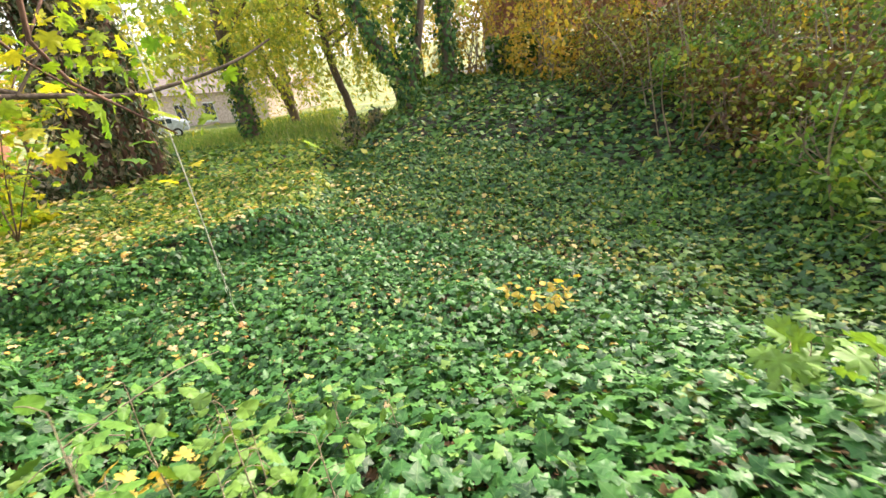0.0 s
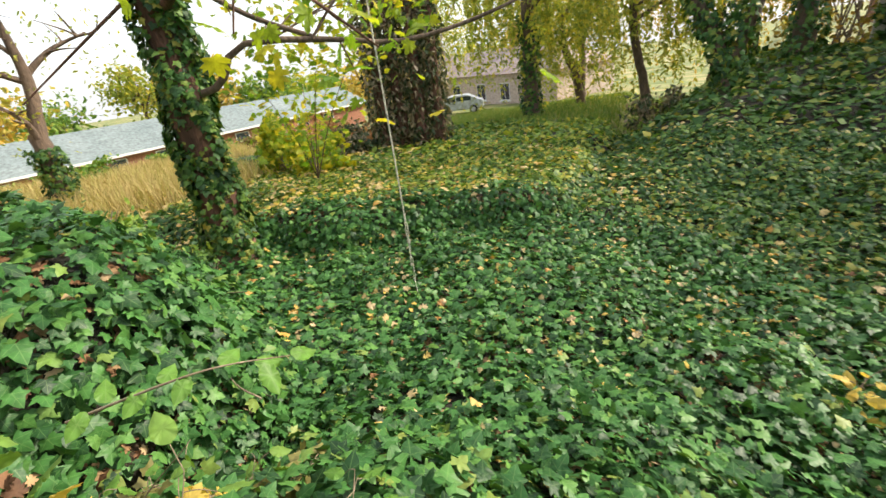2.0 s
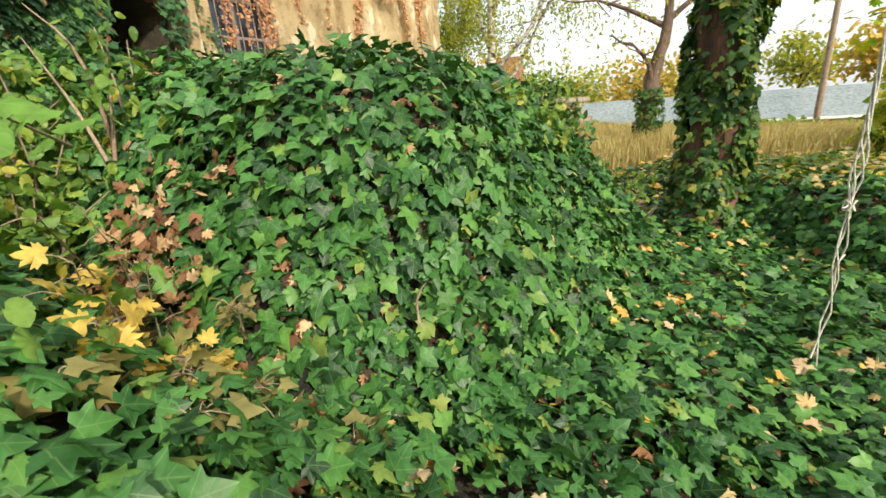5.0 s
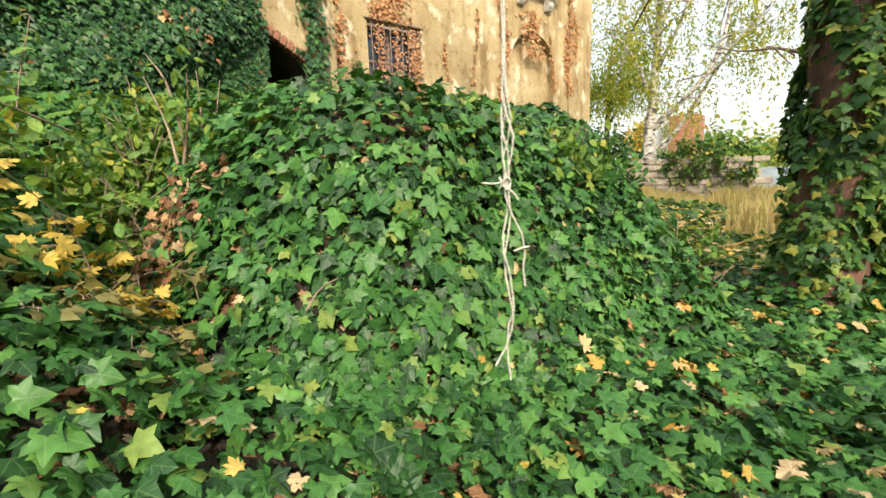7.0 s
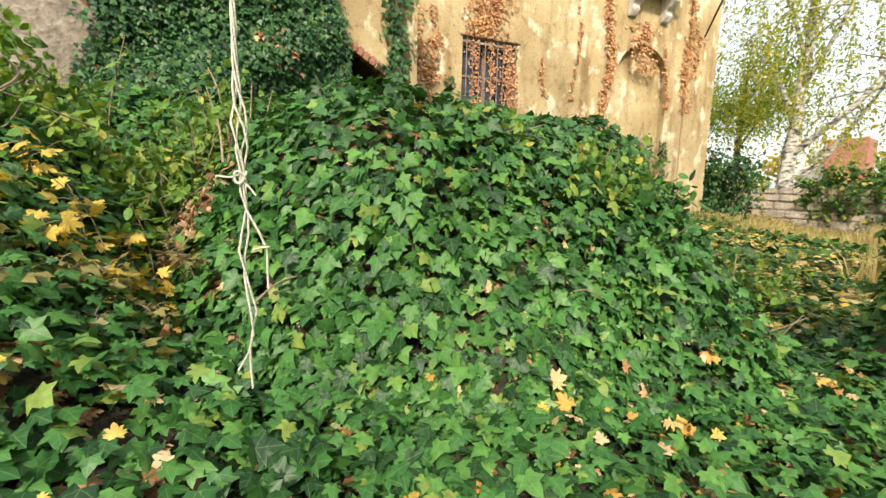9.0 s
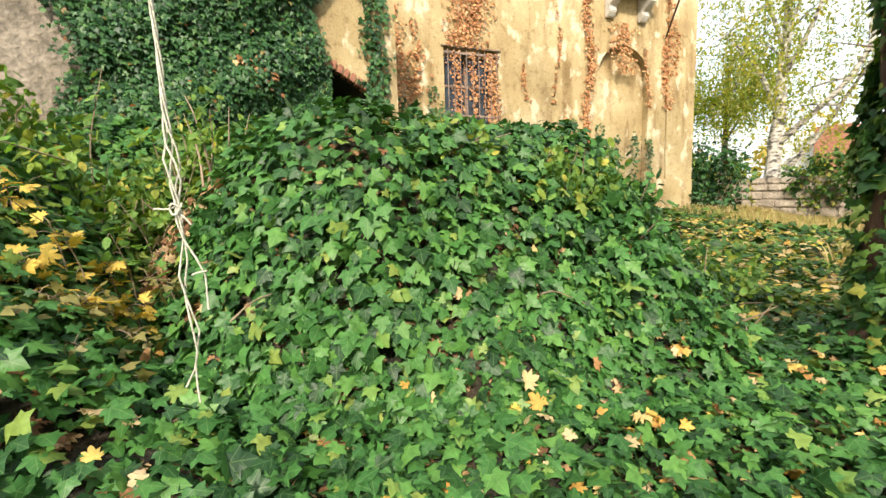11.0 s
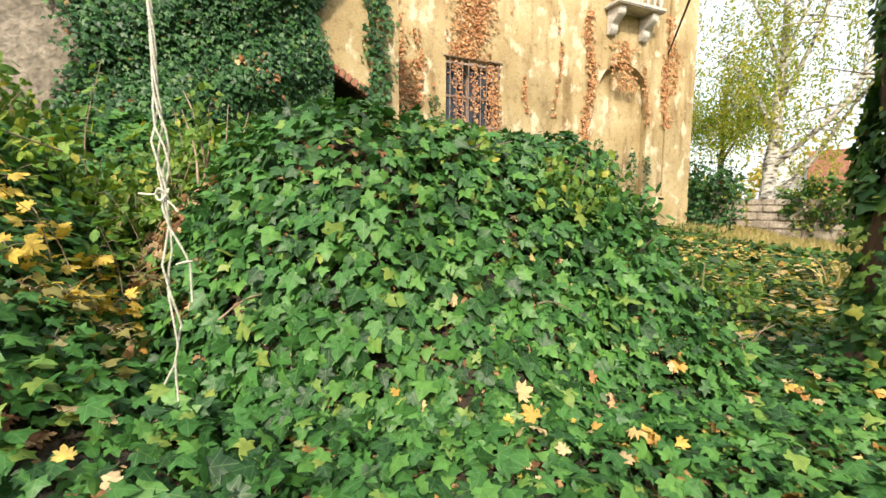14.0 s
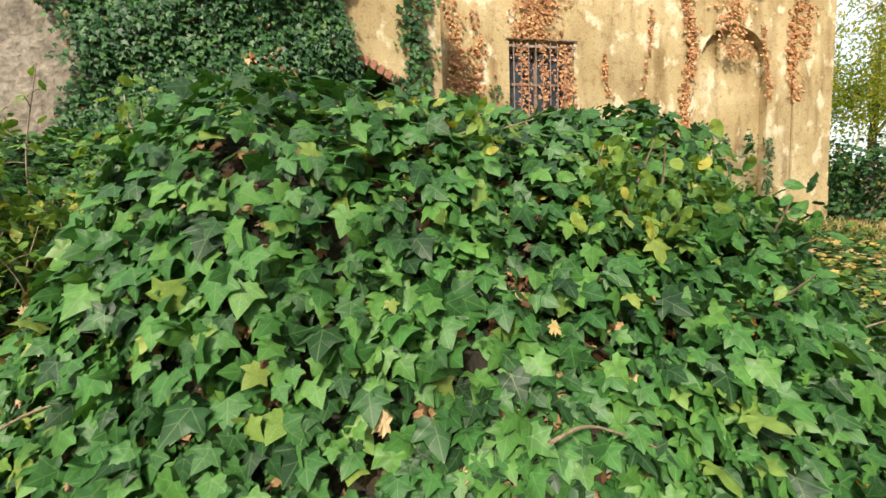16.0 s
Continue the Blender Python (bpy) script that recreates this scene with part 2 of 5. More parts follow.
def ground_mat():
    """Soil and leaf mould under the ivy, turning to grass over the open field."""
    m, n, l, b = mat("ground_cover", 0.95)
    big = noise_node(n, l, 0.35, 6)
    r = ramp(n, [(0.35, (0.09, 0.14, 0.03)), (0.5, (0.2, 0.22, 0.06)), (0.65, (0.36, 0.3, 0.13))])
    l.new(big.outputs[0], r.inputs[0])
    soil = noise_node(n, l, 5, 6)
    s = ramp(n, [(0.3, (0.012, 0.012, 0.008)), (0.55, (0.03, 0.026, 0.014)), (0.72, (0.07, 0.042, 0.022))])
    l.new(soil.outputs[0], s.inputs[0])
    at_ = n.new("ShaderNodeAttribute")
    at_.attribute_name = "open_field"
    col = mixc(n, l, at_.outputs["Fac"], s.outputs[0], r.outputs[0])
    fine = noise_node(n, l, 40, 6)
    g = ramp(n, [(0.3, (0.6, 0.6, 0.6)), (0.7, (1.2, 1.2, 1.2))])
    l.new(fine.outputs[0], g.inputs[0])
    col = mixc(n, l, 1.0, col, g.outputs[0], "MULTIPLY")
    l.new(col, b.inputs["Base Color"])
    bump(n, l, b, fine.outputs[0], 0.8, 0.03)
    return m


M_GLASS, M_PLASTER, M_GROUND = glass_mat(), plaster_mat(), ground_mat()

# ---- mesh helpers ----


def empty(name, at=(0, 0, 0), **tags):
    ob = new(name)
    ob.empty_display_size = 0.2
    ob.location = at
    return tagged(ob, **tags)


def raw_mesh(name, verts, faces, material, parent=None, label="", smooth=True, uvs=None):
    """One mesh object from vertex and face arrays (faces all of one size, or a list). World coordinates."""
    me = bpy.data.meshes.new(name)
    verts = np.asarray(verts, dtype=np.float32)
    if isinstance(faces, np.ndarray):
        k = faces.shape[1]
        me.vertices.add(len(verts))
        me.vertices.foreach_set("co", verts.ravel())
        me.loops.add(faces.size)
        me.loops.foreach_set("vertex_index", faces.ravel().astype(np.int32))
        me.polygons.add(len(faces))
        me.polygons.foreach_set("loop_start", np.arange(0, faces.size, k, dtype=np.int32))
        me.polygons.foreach_set("loop_total", np.full(len(faces), k, dtype=np.int32))
        if uvs is not None:
            me.uv_layers.new(name="UVMap").data.foreach_set("uv", np.asarray(uvs, np.float32)[faces.ravel()].ravel())
        me.update(calc_edges=True)
    else:
        me.from_pydata(verts.tolist(), [], faces)
    me.materials.append(material)
    if smooth:
        me.polygons.foreach_set("use_smooth", [True] * len(me.polygons))
    me.validate()
    ob = new(name, me)
    if parent is not None:
        ob.parent = parent
        ob.matrix_parent_inverse = Matrix.Translation(parent.location).inverted()
    if label:
        ob["label"] = label
    return ob


def part(name, bm, material, parent=None, label="", smooth=False):
    """Links a bmesh as one mesh object."""
    me = bpy.data.meshes.new(name)
    bm.to_mesh(me)
    bm.free()
    me.materials.append(material)
    if smooth:
        me.polygons.foreach_set("use_smooth", [True] * len(me.polygons))
    ob = new(name, me)
    if parent is not None:
        ob.parent = parent
        ob.matrix_parent_inverse = Matrix.Translation(parent.location).inverted()
    if label:
        ob["label"] = label
    return ob


def box_bm(lo, hi, bevel=0.0, m=None):
    bm = bmesh.new()
    size = [h - l for l, h in zip(lo, hi)]
    mid = [(h + l) / 2 for l, h in zip(lo, hi)]
    bmesh.ops.create_cube(bm, size=1, matrix=Matrix.Translation(mid) @ Matrix.Diagonal((*size, 1)))
    if bevel:
        bmesh.ops.bevel(bm, geom=bm.edges[:], offset=bevel, segments=2, affect="EDGES")
    if m is not None:
        bm.transform(m)
    return bm


def tube_arrays(points, radii, sides=8, wobble=0.0, rng=None):
    """Vertices and quads of a tapered tube along a path."""
    p = np.asarray(points, float)
    d = np.gradient(p, axis=0)
    d /= np.linalg.norm(d, axis=1)[:, None] + 1e-9
    ref = np.array([0.31, 0.95, 0.07])
    a = np.cross(d, ref)
    a /= np.linalg.norm(a, axis=1)[:, None] + 1e-9
    c = np.cross(d, a)
    th = np.linspace(0, 2 * np.pi, sides, endpoint=False)
    r = np.asarray(radii, float)[:, None] * np.ones((1, sides))
    if wobble and rng is not None:
        r = r * (1 + wobble * rng.standard_normal(r.shape))
    v = p[:, None, :] + r[:, :, None] * (np.cos(th)[None, :, None] * a[:, None, :] + np.sin(th)[None, :, None] * c[:, None, :])
    n = len(p)
    i, j = np.meshgrid(np.arange(n - 1), np.arange(sides), indexing="ij")
    k = (j + 1) % sides
    f = np.stack([i * sides + j, i * sides + k, (i + 1) * sides + k, (i + 1) * sides + j], -1).reshape(-1, 4)
    return v.reshape(-1, 3), f


def join_arrays(parts):
    vs, fs, o = [], [], 0
    for v, f in parts:
        vs.append(v)
        fs.append(f + o)
        o += len(v)
    return np.concatenate(vs), np.concatenate(fs)


def bend(points, n=10):
    """A smooth path through a few points."""
    p = np.asarray(points, float)
    if len(p) < 3:
        return p[0] + np.linspace(0, 1, n)[:, None] * (p[-1] - p[0])
    t = np.linspace(0, len(p) - 1, n)
    i = np.clip(t.astype(int), 0, len(p) - 2)
    u = (t - i)[:, None]
    q = np.vstack([2 * p[0] - p[1], p, 2 * p[-1] - p[-2]])
    a, b_, c, d = q[i], q[i + 1], q[i + 2], q[i + 3]
    return 0.5 * (2 * b_ + (c - a) * u + (2 * a - 5 * b_ + 4 * c - d) * u ** 2 + (3 * b_ - a - 3 * c + d) * u ** 3)


# leaf outlines: base at the origin, tip along +y
def fan(outline, centre, fold=0.25, droop=0.25):
    o = np.array([(x, y) for x, y in outline] + [(-x, y) for x, y in reversed(outline) if abs(x) > 1e-6])
    pts = np.vstack([[centre], o])
    z = -fold * np.abs(pts[:, 0]) ** 1.3 - droop * np.clip(pts[:, 1], 0, 1) ** 2 + 0.05
    z[1:] += 0.05 * np.sin(np.arange(len(o)) * 2.4)
    n = len(o)
    f = np.array([(0, 1 + (i + 1) % n, 1 + i) for i in range(n)])
    return np.column_stack([pts, z]), f


IVY_NEAR = fan([(0, 0.05), (0.18, -0.11), (0.4, -0.1), (0.37, 0.1), (0.5, 0.2), (0.63, 0.37), (0.33, 0.43), (0.22, 0.68), (0, 1.0)], (0, 0.34))
IVY_MID = fan([(0, 0.04), (0.34, -0.1), (0.4, 0.12), (0.58, 0.36), (0.26, 0.47), (0, 1.0)], (0, 0.34))
LEAF_FAR = (np.array([(0, 0, 0), (0.45, 0.4, -0.1), (0, 1, -0.1), (-0.45, 0.4, -0.1)], float), np.array([(0, 1, 2), (0, 2, 3)]))
MAPLE = fan([(0, 0.0), (0.2, -0.1), (0.42, -0.12), (0.34, 0.04), (0.62, 0.2), (0.52, 0.27), (0.6, 0.42), (0.36, 0.36), (0.42, 0.6), (0.5, 0.72), (0.3, 0.68), (0.2, 0.58), (0.16, 0.82), (0, 1.0)], (0, 0.28), 0.3, 0.1)
OVAL = fan([(0, 0.0), (0.13, 0.05), (0.21, 0.16), (0.24, 0.17), (0.27, 0.32), (0.285, 0.33), (0.27, 0.48), (0.28, 0.5), (0.23, 0.64), (0.23, 0.67), (0.14, 0.82), (0, 1.0)], (0, 0.45), 0.5, 0.3)
SLIM = (np.array([(0, 0, 0), (0.2, 0.45, 0.02), (0, 1, -0.1), (-0.2, 0.45, 0.02)], float), np.array([(0, 1, 2), (0, 2, 3)]))


def norm(v):
    return v / (np.linalg.norm(v, axis=-1, keepdims=True) + 1e-9)


def place_leaves(template, pos, up, tip, size):
    """Copies of a leaf outline at many places, as one array: vertices, triangles, outline coordinates."""
    tv, tf = template
    up = norm(up)
    y = norm(tip - up * np.sum(tip * up, -1, keepdims=True))
    x = np.cross(y, up)
    v = pos[:, None, :] + size[:, None, None] * (tv[None, :, 0, None] * x[:, None, :] + tv[None, :, 1, None] * y[:, None, :] + tv[None, :, 2, None] * up[:, None, :])
    f = tf[None] + (np.arange(len(pos)) * len(tv))[:, None, None]
    return v.reshape(-1, 3), f.reshape(-1, 3), np.tile(tv[:, :2], (len(pos), 1))


def leaf_cloud(name, template, pos, size, material, parent=None, label="", seed=0, flat=0.5, sag=0.6):
    """Many leaves hanging loosely about the given places, as one mesh."""
    g = np.random.default_rng(seed)
    n = len(pos)
    up = g.standard_normal((n, 3)) * (1 - flat) + np.array([0, 0, flat * 1.6])
    tip = g.standard_normal((n, 3)) + np.array([0, 0, -sag * 1.6])
    v, f, uv = place_leaves(template, np.asarray(pos), up, tip, size * g.uniform(0.65, 1.3, n))
    return raw_mesh(name, v, f, material, parent, label, True, uv)


# ---- the lie of the land ----
def sm(a, b, x):
    t = np.clip((np.asarray(x, float) - a) / (b - a), 0, 1)
    return t * t * (3 - 2 * t)


def ripple(x, y):
    return (0.035 * np.sin(1.7 * x + 0.6 * y) * np.cos(1.3 * y - 0.5 * x) + 0.025 * np.sin(3.9 * x - 1.1 * y + 1) + 0.025 * np.cos(4.3 * y + 1.7 * x)
            + 0.015 * np.sin(8.1 * x + 2 * y) * np.cos(7.3 * y))


def lie(x, y):
    """The fall of the whole hillside from the house down to the lawn."""
    return 0.011 * (np.clip(x, -60, 12) + 2) - 0.076 * (np.clip(y, -8, 60) - 3.5)


def land(x, y):
    """Height of the ground: a hollow, a raised ledge to the north-west, a tall bank before the house, a hillside to the north-east."""
    x, y = np.asarray(x, float), np.asarray(y, float)
    z = 0.01 + 0.0 * x
    east = 1.55 * sm(4.0, -0.5, y) * sm(-2.7, -1.1, x)
    foot = np.clip(2.08 + 0.499 * (-2.0 - x), 1.6, 3.5)
    brow = np.clip(1.138 + 0.522 * (-2.0 - x), 0.5, 1.825)
    u = np.clip((foot - y) / (foot - brow), 0, 1)
    bank = (1.619 + 0.05 * np.sin(2.1 * x + 1)) * (0.41 * u + 0.59 * sm(0, 1, u)) * sm(-1.812, -3.404, x) * sm(-5.897, -5.497, x)
    back = 0.085 * sm(0.6, -2.0, y) * sm(-6.4, -5.1, x)
    south = 1.405 * sm(0.681, -2.0, y) * sm(-6.4, -5.1, x) * sm(9, 5, x)
    z = z + np.maximum.reduce([east, bank + back, south + 0.25 * sm(0, -2, y)])
    s = -0.72 * (x + 5.5) + 0.70 * (y - 5.6)
    z = z + 0.56 * sm(-0.4, 0.0, s + 0.15 * np.sin(1.9 * x + y)) * sm(3.0, 5.0, y) * sm(-18, -9, x) * sm(0.25, -0.35, x + 2.9 + 0.2 * (y - 8.0) + 0.12 * np.sin(2.3 * y))
    z = z + 0.2 * sm(6, 14, y) * sm(1, -4, x)
    z = z - 0.2 * sm(-2.6, -0.5, x) * sm(3.6, 6, y) * sm(13, 9, y)
    z = z + 2.35 * sm(6.5, 19, y) * sm(-4.4, -0.6, x)
    z = z + 1.6 * sm(3.2, 8, x) * sm(2, 6, y)
    z = z - 3.0 * sm(-23, -38, x)
    r = np.hypot(x + 2, y - 3)
    z = z + 0.6 * sm(18, 50, r) * sm(-10, 15, y)
    z = z + 0.18 * np.exp(-((x + 6.36) ** 2 + (y - 3.98) ** 2) / 0.5)
    return z + lie(x, y) + ripple(x, y) * sm(40, 10, r)


def land_normal(x, y, e=0.08):
    gx = (land(x + e, y) - land(x - e, y)) / (2 * e)
    gy = (land(x, y + e) - land(x, y - e)) / (2 * e)
    return norm(np.stack([-gx, -gy, np.ones_like(gx)], -1))


def field(x, y):
    """How far the ground is open grass rather than ivy, 0 to 1."""
    r = np.hypot(x + 2, y - 3)
    west = sm(-9.3, -11.0, x) * sm(8.5, 5.5, y - 0.35 * (-9 - x)) * sm(2.0, 3.4, y)
    wallside = sm(-15.5, -17.5, x) * sm(5, 3, y)
    north = sm(13.0, 17.0, y + 0.35 * x * (x < 0)) * sm(0.5, -2.5, x)
    return np.clip(np.maximum.reduce([west, north, wallside, sm(19, 24, r) * sm(2, -2, x), sm(40, 60, r)]), 0, 1)


def axis(lo, hi, centre, fine, n):
    t = np.linspace(-1, 1, n)
    s = np.sign(t) * (fine * np.abs(t) + np.abs(t) ** 4)
    s = s / (fine + 1)
    return centre + np.where(s < 0, s * (centre - lo), s * (hi - centre))


gx, gy = np.meshgrid(axis(-400, 400, -3, 0.06, 340), axis(-400, 400, 4, 0.06, 340), indexing="ij")
gv = np.stack([gx, gy, land(gx, gy)], -1).reshape(-1, 3)
ii, jj = np.meshgrid(np.arange(339), np.arange(339), indexing="ij")
gf = np.stack([ii * 340 + jj, (ii + 1) * 340 + jj, (ii + 1) * 340 + jj + 1, ii * 340 + jj + 1], -1).reshape(-1, 4)
ground = tagged(raw_mesh("ground", gv, gf, M_GROUND), "dark leaf mould turning to rough autumn grass", "ground", kind="structure")
ground.data.attributes.new("open_field", "FLOAT", "POINT").data.foreach_set("value", field(gv[:, 0], gv[:, 1]).astype(np.float32))

# ---- the house: ochre facade ----
FD = np.array([-0.974, 0.225, 0.0])   # along the facade
FN = np.array([0.225, 0.974, 0.0])    # out of the facade
FO = np.array([-8.79, -4.44, 0.52])
FM = Matrix(((FD[0], FN[0], 0, FO[0]), (FD[1], FN[1], 0, FO[1]), (0, 0, 1, FO[2]), (0, 0, 0, 1)))


def F(u, w, z):
    """A place by its distance along the facade, out of it, and its height."""
    return FO + u * FD + w * FN + np.array([0, 0, z])


def quad(bm, pts):
    bm.faces.new([bm.verts.new(p) for p in pts])


def facade():
    bm = bmesh.new()
    u0, u1, z0, z1 = -4.0, 8.8, -0.6, 10.0
    wu0, wu1, wz0, wz1 = 0.02, 1.55, 2.35, 4.35
    a0, a1, az0, spring = 4.85, 6.85, 0.4, 4.0
    r = (a1 - a0) / 2
    mid = (a0 + a1) / 2

    def rect(ua, ub, za, zb):
        quad(bm, [F(ua, 0, za), F(ua, 0, zb), F(ub, 0, zb), F(ub, 0, za)])
    rect(u0, wu0, z0, z1)
    rect(wu0, wu1, z0, wz0)
    rect(wu0, wu1, wz1, z1)
    rect(wu1, a0, z0, z1)
    rect(a0, a1, z0, az0)
    rect(a1, u1, z0, z1)
    arc = [(mid - r * math.cos(t), spring + r * 0.95 * math.sin(t)) for t in np.linspace(0, math.pi, 17)]
    for (ua, za), (ub, zb) in zip(arc, arc[1:]):
        quad(bm, [F(ua, 0, za), F(ua, 0, z1), F(ub, 0, z1), F(ub, 0, zb)])
    hole = [(a0, az0)] + arc + [(a1, az0)]
    for (ua, za), (ub, zb) in zip(hole, hole[1:] + hole[:1]):
        quad(bm, [F(ua, 0, za), F(ub, 0, zb), F(ub, -0.22, zb), F(ua, -0.22, za)])
    bm.faces.new([bm.verts.new(F(u, -0.22, z)) for u, z in hole])
    win = [(wu0, wz0), (wu0, wz1), (wu1, wz1), (wu1, wz0)]
    for (ua, za), (ub, zb) in zip(win, win[1:] + win[:1]):
        quad(bm, [F(ua, 0, za), F(ub, 0, zb), F(ub, -0.45, zb), F(ua, -0.45, za)])
    # the gable end, rear, inside and top close the block
    quad(bm, [F(u1, 0, z0), F(u1, 0, z1), F(u1, -7, z1), F(u1, -7, z0)])
    quad(bm, [F(u0, 0, z0), F(u0, 0, z1), F(u0, -7, z1), F(u0, -7, z0)])
    quad(bm, [F(u0, -7, z0), F(u0, -7, z1), F(u1, -7, z1), F(u1, -7, z0)])
    quad(bm, [F(u0, 0, z1), F(u0, -7, z1), F(u1, -7, z1), F(u1, 0, z1)])
    bmesh.ops.remove_doubles(bm, verts=bm.verts[:], dist=0.001)
    bmesh.ops.recalc_face_normals(bm, faces=bm.faces[:])
    return tagged(part("wall_facade", bm, M_PLASTER), "weathered ochre plaster house wall with vine traces", "wall", kind="structure")


facade()
# base course at the corner of the house
tagged(part("trim", box_bm((7.1, 0.003, -0.6), (8.83, 0.1, 1.05), 0.03, FM), M_PLASTER), "worn plaster plinth at the house corner", "plinth", kind="structure")
# shallow pilaster at the corner
tagged(part("trim", box_bm((7.6, 0.003, 1.05), (8.83, 0.06, 9.99), 0.015, FM), M_PLASTER), "ochre plaster corner strip", "pilaster", kind="structure")

window = empty("window_1", tuple(F(0.78, -0.2, 3.3)), label="barred old window overgrown with dry vine", category="window", kind="structure")
part("pane", box_bm((0.1, -0.42, 2.4), (1.47, -0.4, 4.3), 0, FM), M_GLASS, window)
for a, b_ in (((0.02, -0.4, 2.35), (0.12, -0.32, 4.35)), ((1.45, -0.4, 2.35), (1.55, -0.32, 4.35)), ((0.74, -0.4, 2.35), (0.82, -0.33, 4.35)), ((0.12, -0.4, 4.24), (1.45, -0.33, 4.35)), ((0.12, -0.4, 3.5), (1.45, -0.35, 3.56))):
    part("window_frame", box_bm(a, b_, 0.008, FM), M_IRON, window)
part("lintel", box_bm((-0.06, 0.004, 4.36), (1.63, 0.05, 4.41), 0.015, FM), M_TWIG, window, "brown weathered timber lintel")
for i in range(9):
    u = 0.1 + i * 0.17
    v, f = tube_arrays([F(u, 0.07, z) for z in np.linspace(2.3, 4.3, 4)], [0.013] * 4, 6)
    raw_mesh("bar", v, f, M_IRON, window)
for z in (2.7, 4.2):
    part("cross_bar", box_bm((0.0, 0.05, z), (1.57, 0.066, z + 0.05), 0, FM), M_IRON, window)

# carved balcony on corbels, above the niche
balcony = empty("balcony", tuple(F(5.85, 0, 6.2)), label="pale carved stone balcony on scroll corbels", category="balcony", kind="structure")
for u in (5.2, 6.45):
    bm = bmesh.new()
    prof = [(0.0, 5.62), (0.12, 5.62), (0.22, 5.75), (0.2, 5.9), (0.34, 5.98), (0.48, 6.1), (0.5, 6.3), (0.0, 6.3)]
    lo = [bm.verts.new(F(u - 0.13, w, z)) for w, z in prof]
    hi = [bm.verts.new(F(u + 0.13, w, z)) for w, z in prof]
    bm.faces.new(lo)
    bm.faces.new(hi[::-1])
    for i in range(len(prof)):
        j = (i + 1) % len(prof)
        bm.faces.new([lo[i], hi[i], hi[j], lo[j]])
    bmesh.ops.recalc_face_normals(bm, faces=bm.faces[:])
    bmesh.ops.bevel(bm, geom=bm.edges[:], offset=0.02, segments=2, affect="EDGES")
    part("corbel", bm, M_PALE_STONE, balcony)
part("slab", box_bm((4.95, 0.004, 6.3), (6.75, 0.62, 6.42), 0.03, FM), M_PALE_STONE, balcony)
for i in range(7):
    v, f = tube_arrays([F(5.1 + i * 0.25, 0.5, z) for z in (6.42, 6.5, 6.62, 6.75, 6.9, 7.0)], [0.05, 0.04, 0.075, 0.08, 0.045, 0.055], 10)
    raw_mesh("baluster", v, f, M_PALE_STONE, balcony)
part("handrail", box_bm((4.95, 0.4, 7.0), (6.75, 0.62, 7.1), 0.02, FM), M_PALE_STONE, balcony)

# ---- projecting wing with the stair, its wall under ivy ----
WX, WY, WZ = -0.15, -2.2, 0.42   # where the wing stands


def wing():
    bm = bmesh.new()
    x0, x1, z0, z1 = -5.95, 8.0, 0.0, 6.0
    hx0, hx1 = -5.5, -4.55
    base = 1.0

    def q(pts):
        quad(bm, [(x + WX, y, z + WZ) for x, y, z in pts])
    q([(x0, WY, z0), (x0, WY, z1), (hx0, WY, z1), (hx0, WY, z0)])
    q([(hx0, WY, z0), (hx0, WY, base), (hx1, WY, base), (hx1, WY, z0)])
    n = 9
    top = [(hx0 + (hx1 - hx0) * t, 2.48 + 0.5 * t ** 0.8) for t in np.linspace(0, 1, n)]
    for (xa, za), (xb, zb) in zip(top, top[1:]):
        q([(xa, WY, za), (xa, WY, z1), (xb, WY, z1), (xb, WY, zb)])
    q([(hx1, WY, z0), (hx1, WY, z1), (x1, WY, z1), (x1, WY, z0)])
    q([(x0, WY, z0), (x0, WY, z1), (x0, WY - 3.6, z1), (x0, WY - 3.6, z0)])
    q([(x1, WY, z0), (x1, WY, z1), (x1, WY - 3.6, z1), (x1, WY - 3.6, z0)])
    q([(x0, WY, z1), (x1, WY, z1), (x1, WY - 3.6, z1), (x0, WY - 3.6, z1)])
    bmesh.ops.remove_doubles(bm, verts=bm.verts[:], dist=0.001)
    bmesh.ops.recalc_face_normals(bm, faces=bm.faces[:])
    return tagged(part("wall_wing", bm, M_RUBBLE), "rough rendered stone wing wall with a dark stair opening", "wall", kind="structure")


wing()
# the vault under the stair, sides and back in one dark brown
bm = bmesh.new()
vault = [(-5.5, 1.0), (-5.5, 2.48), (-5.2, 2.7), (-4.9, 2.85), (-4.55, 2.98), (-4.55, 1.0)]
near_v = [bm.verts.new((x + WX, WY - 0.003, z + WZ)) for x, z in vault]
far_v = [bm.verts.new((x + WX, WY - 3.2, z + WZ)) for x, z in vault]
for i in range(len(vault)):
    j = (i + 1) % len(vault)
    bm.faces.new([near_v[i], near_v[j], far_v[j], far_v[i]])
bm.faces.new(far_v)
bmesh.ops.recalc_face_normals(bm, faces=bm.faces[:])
tagged(part("wall_vault", bm, M_VAULT), "dark brown vault under the stair", "vault", kind="structure")
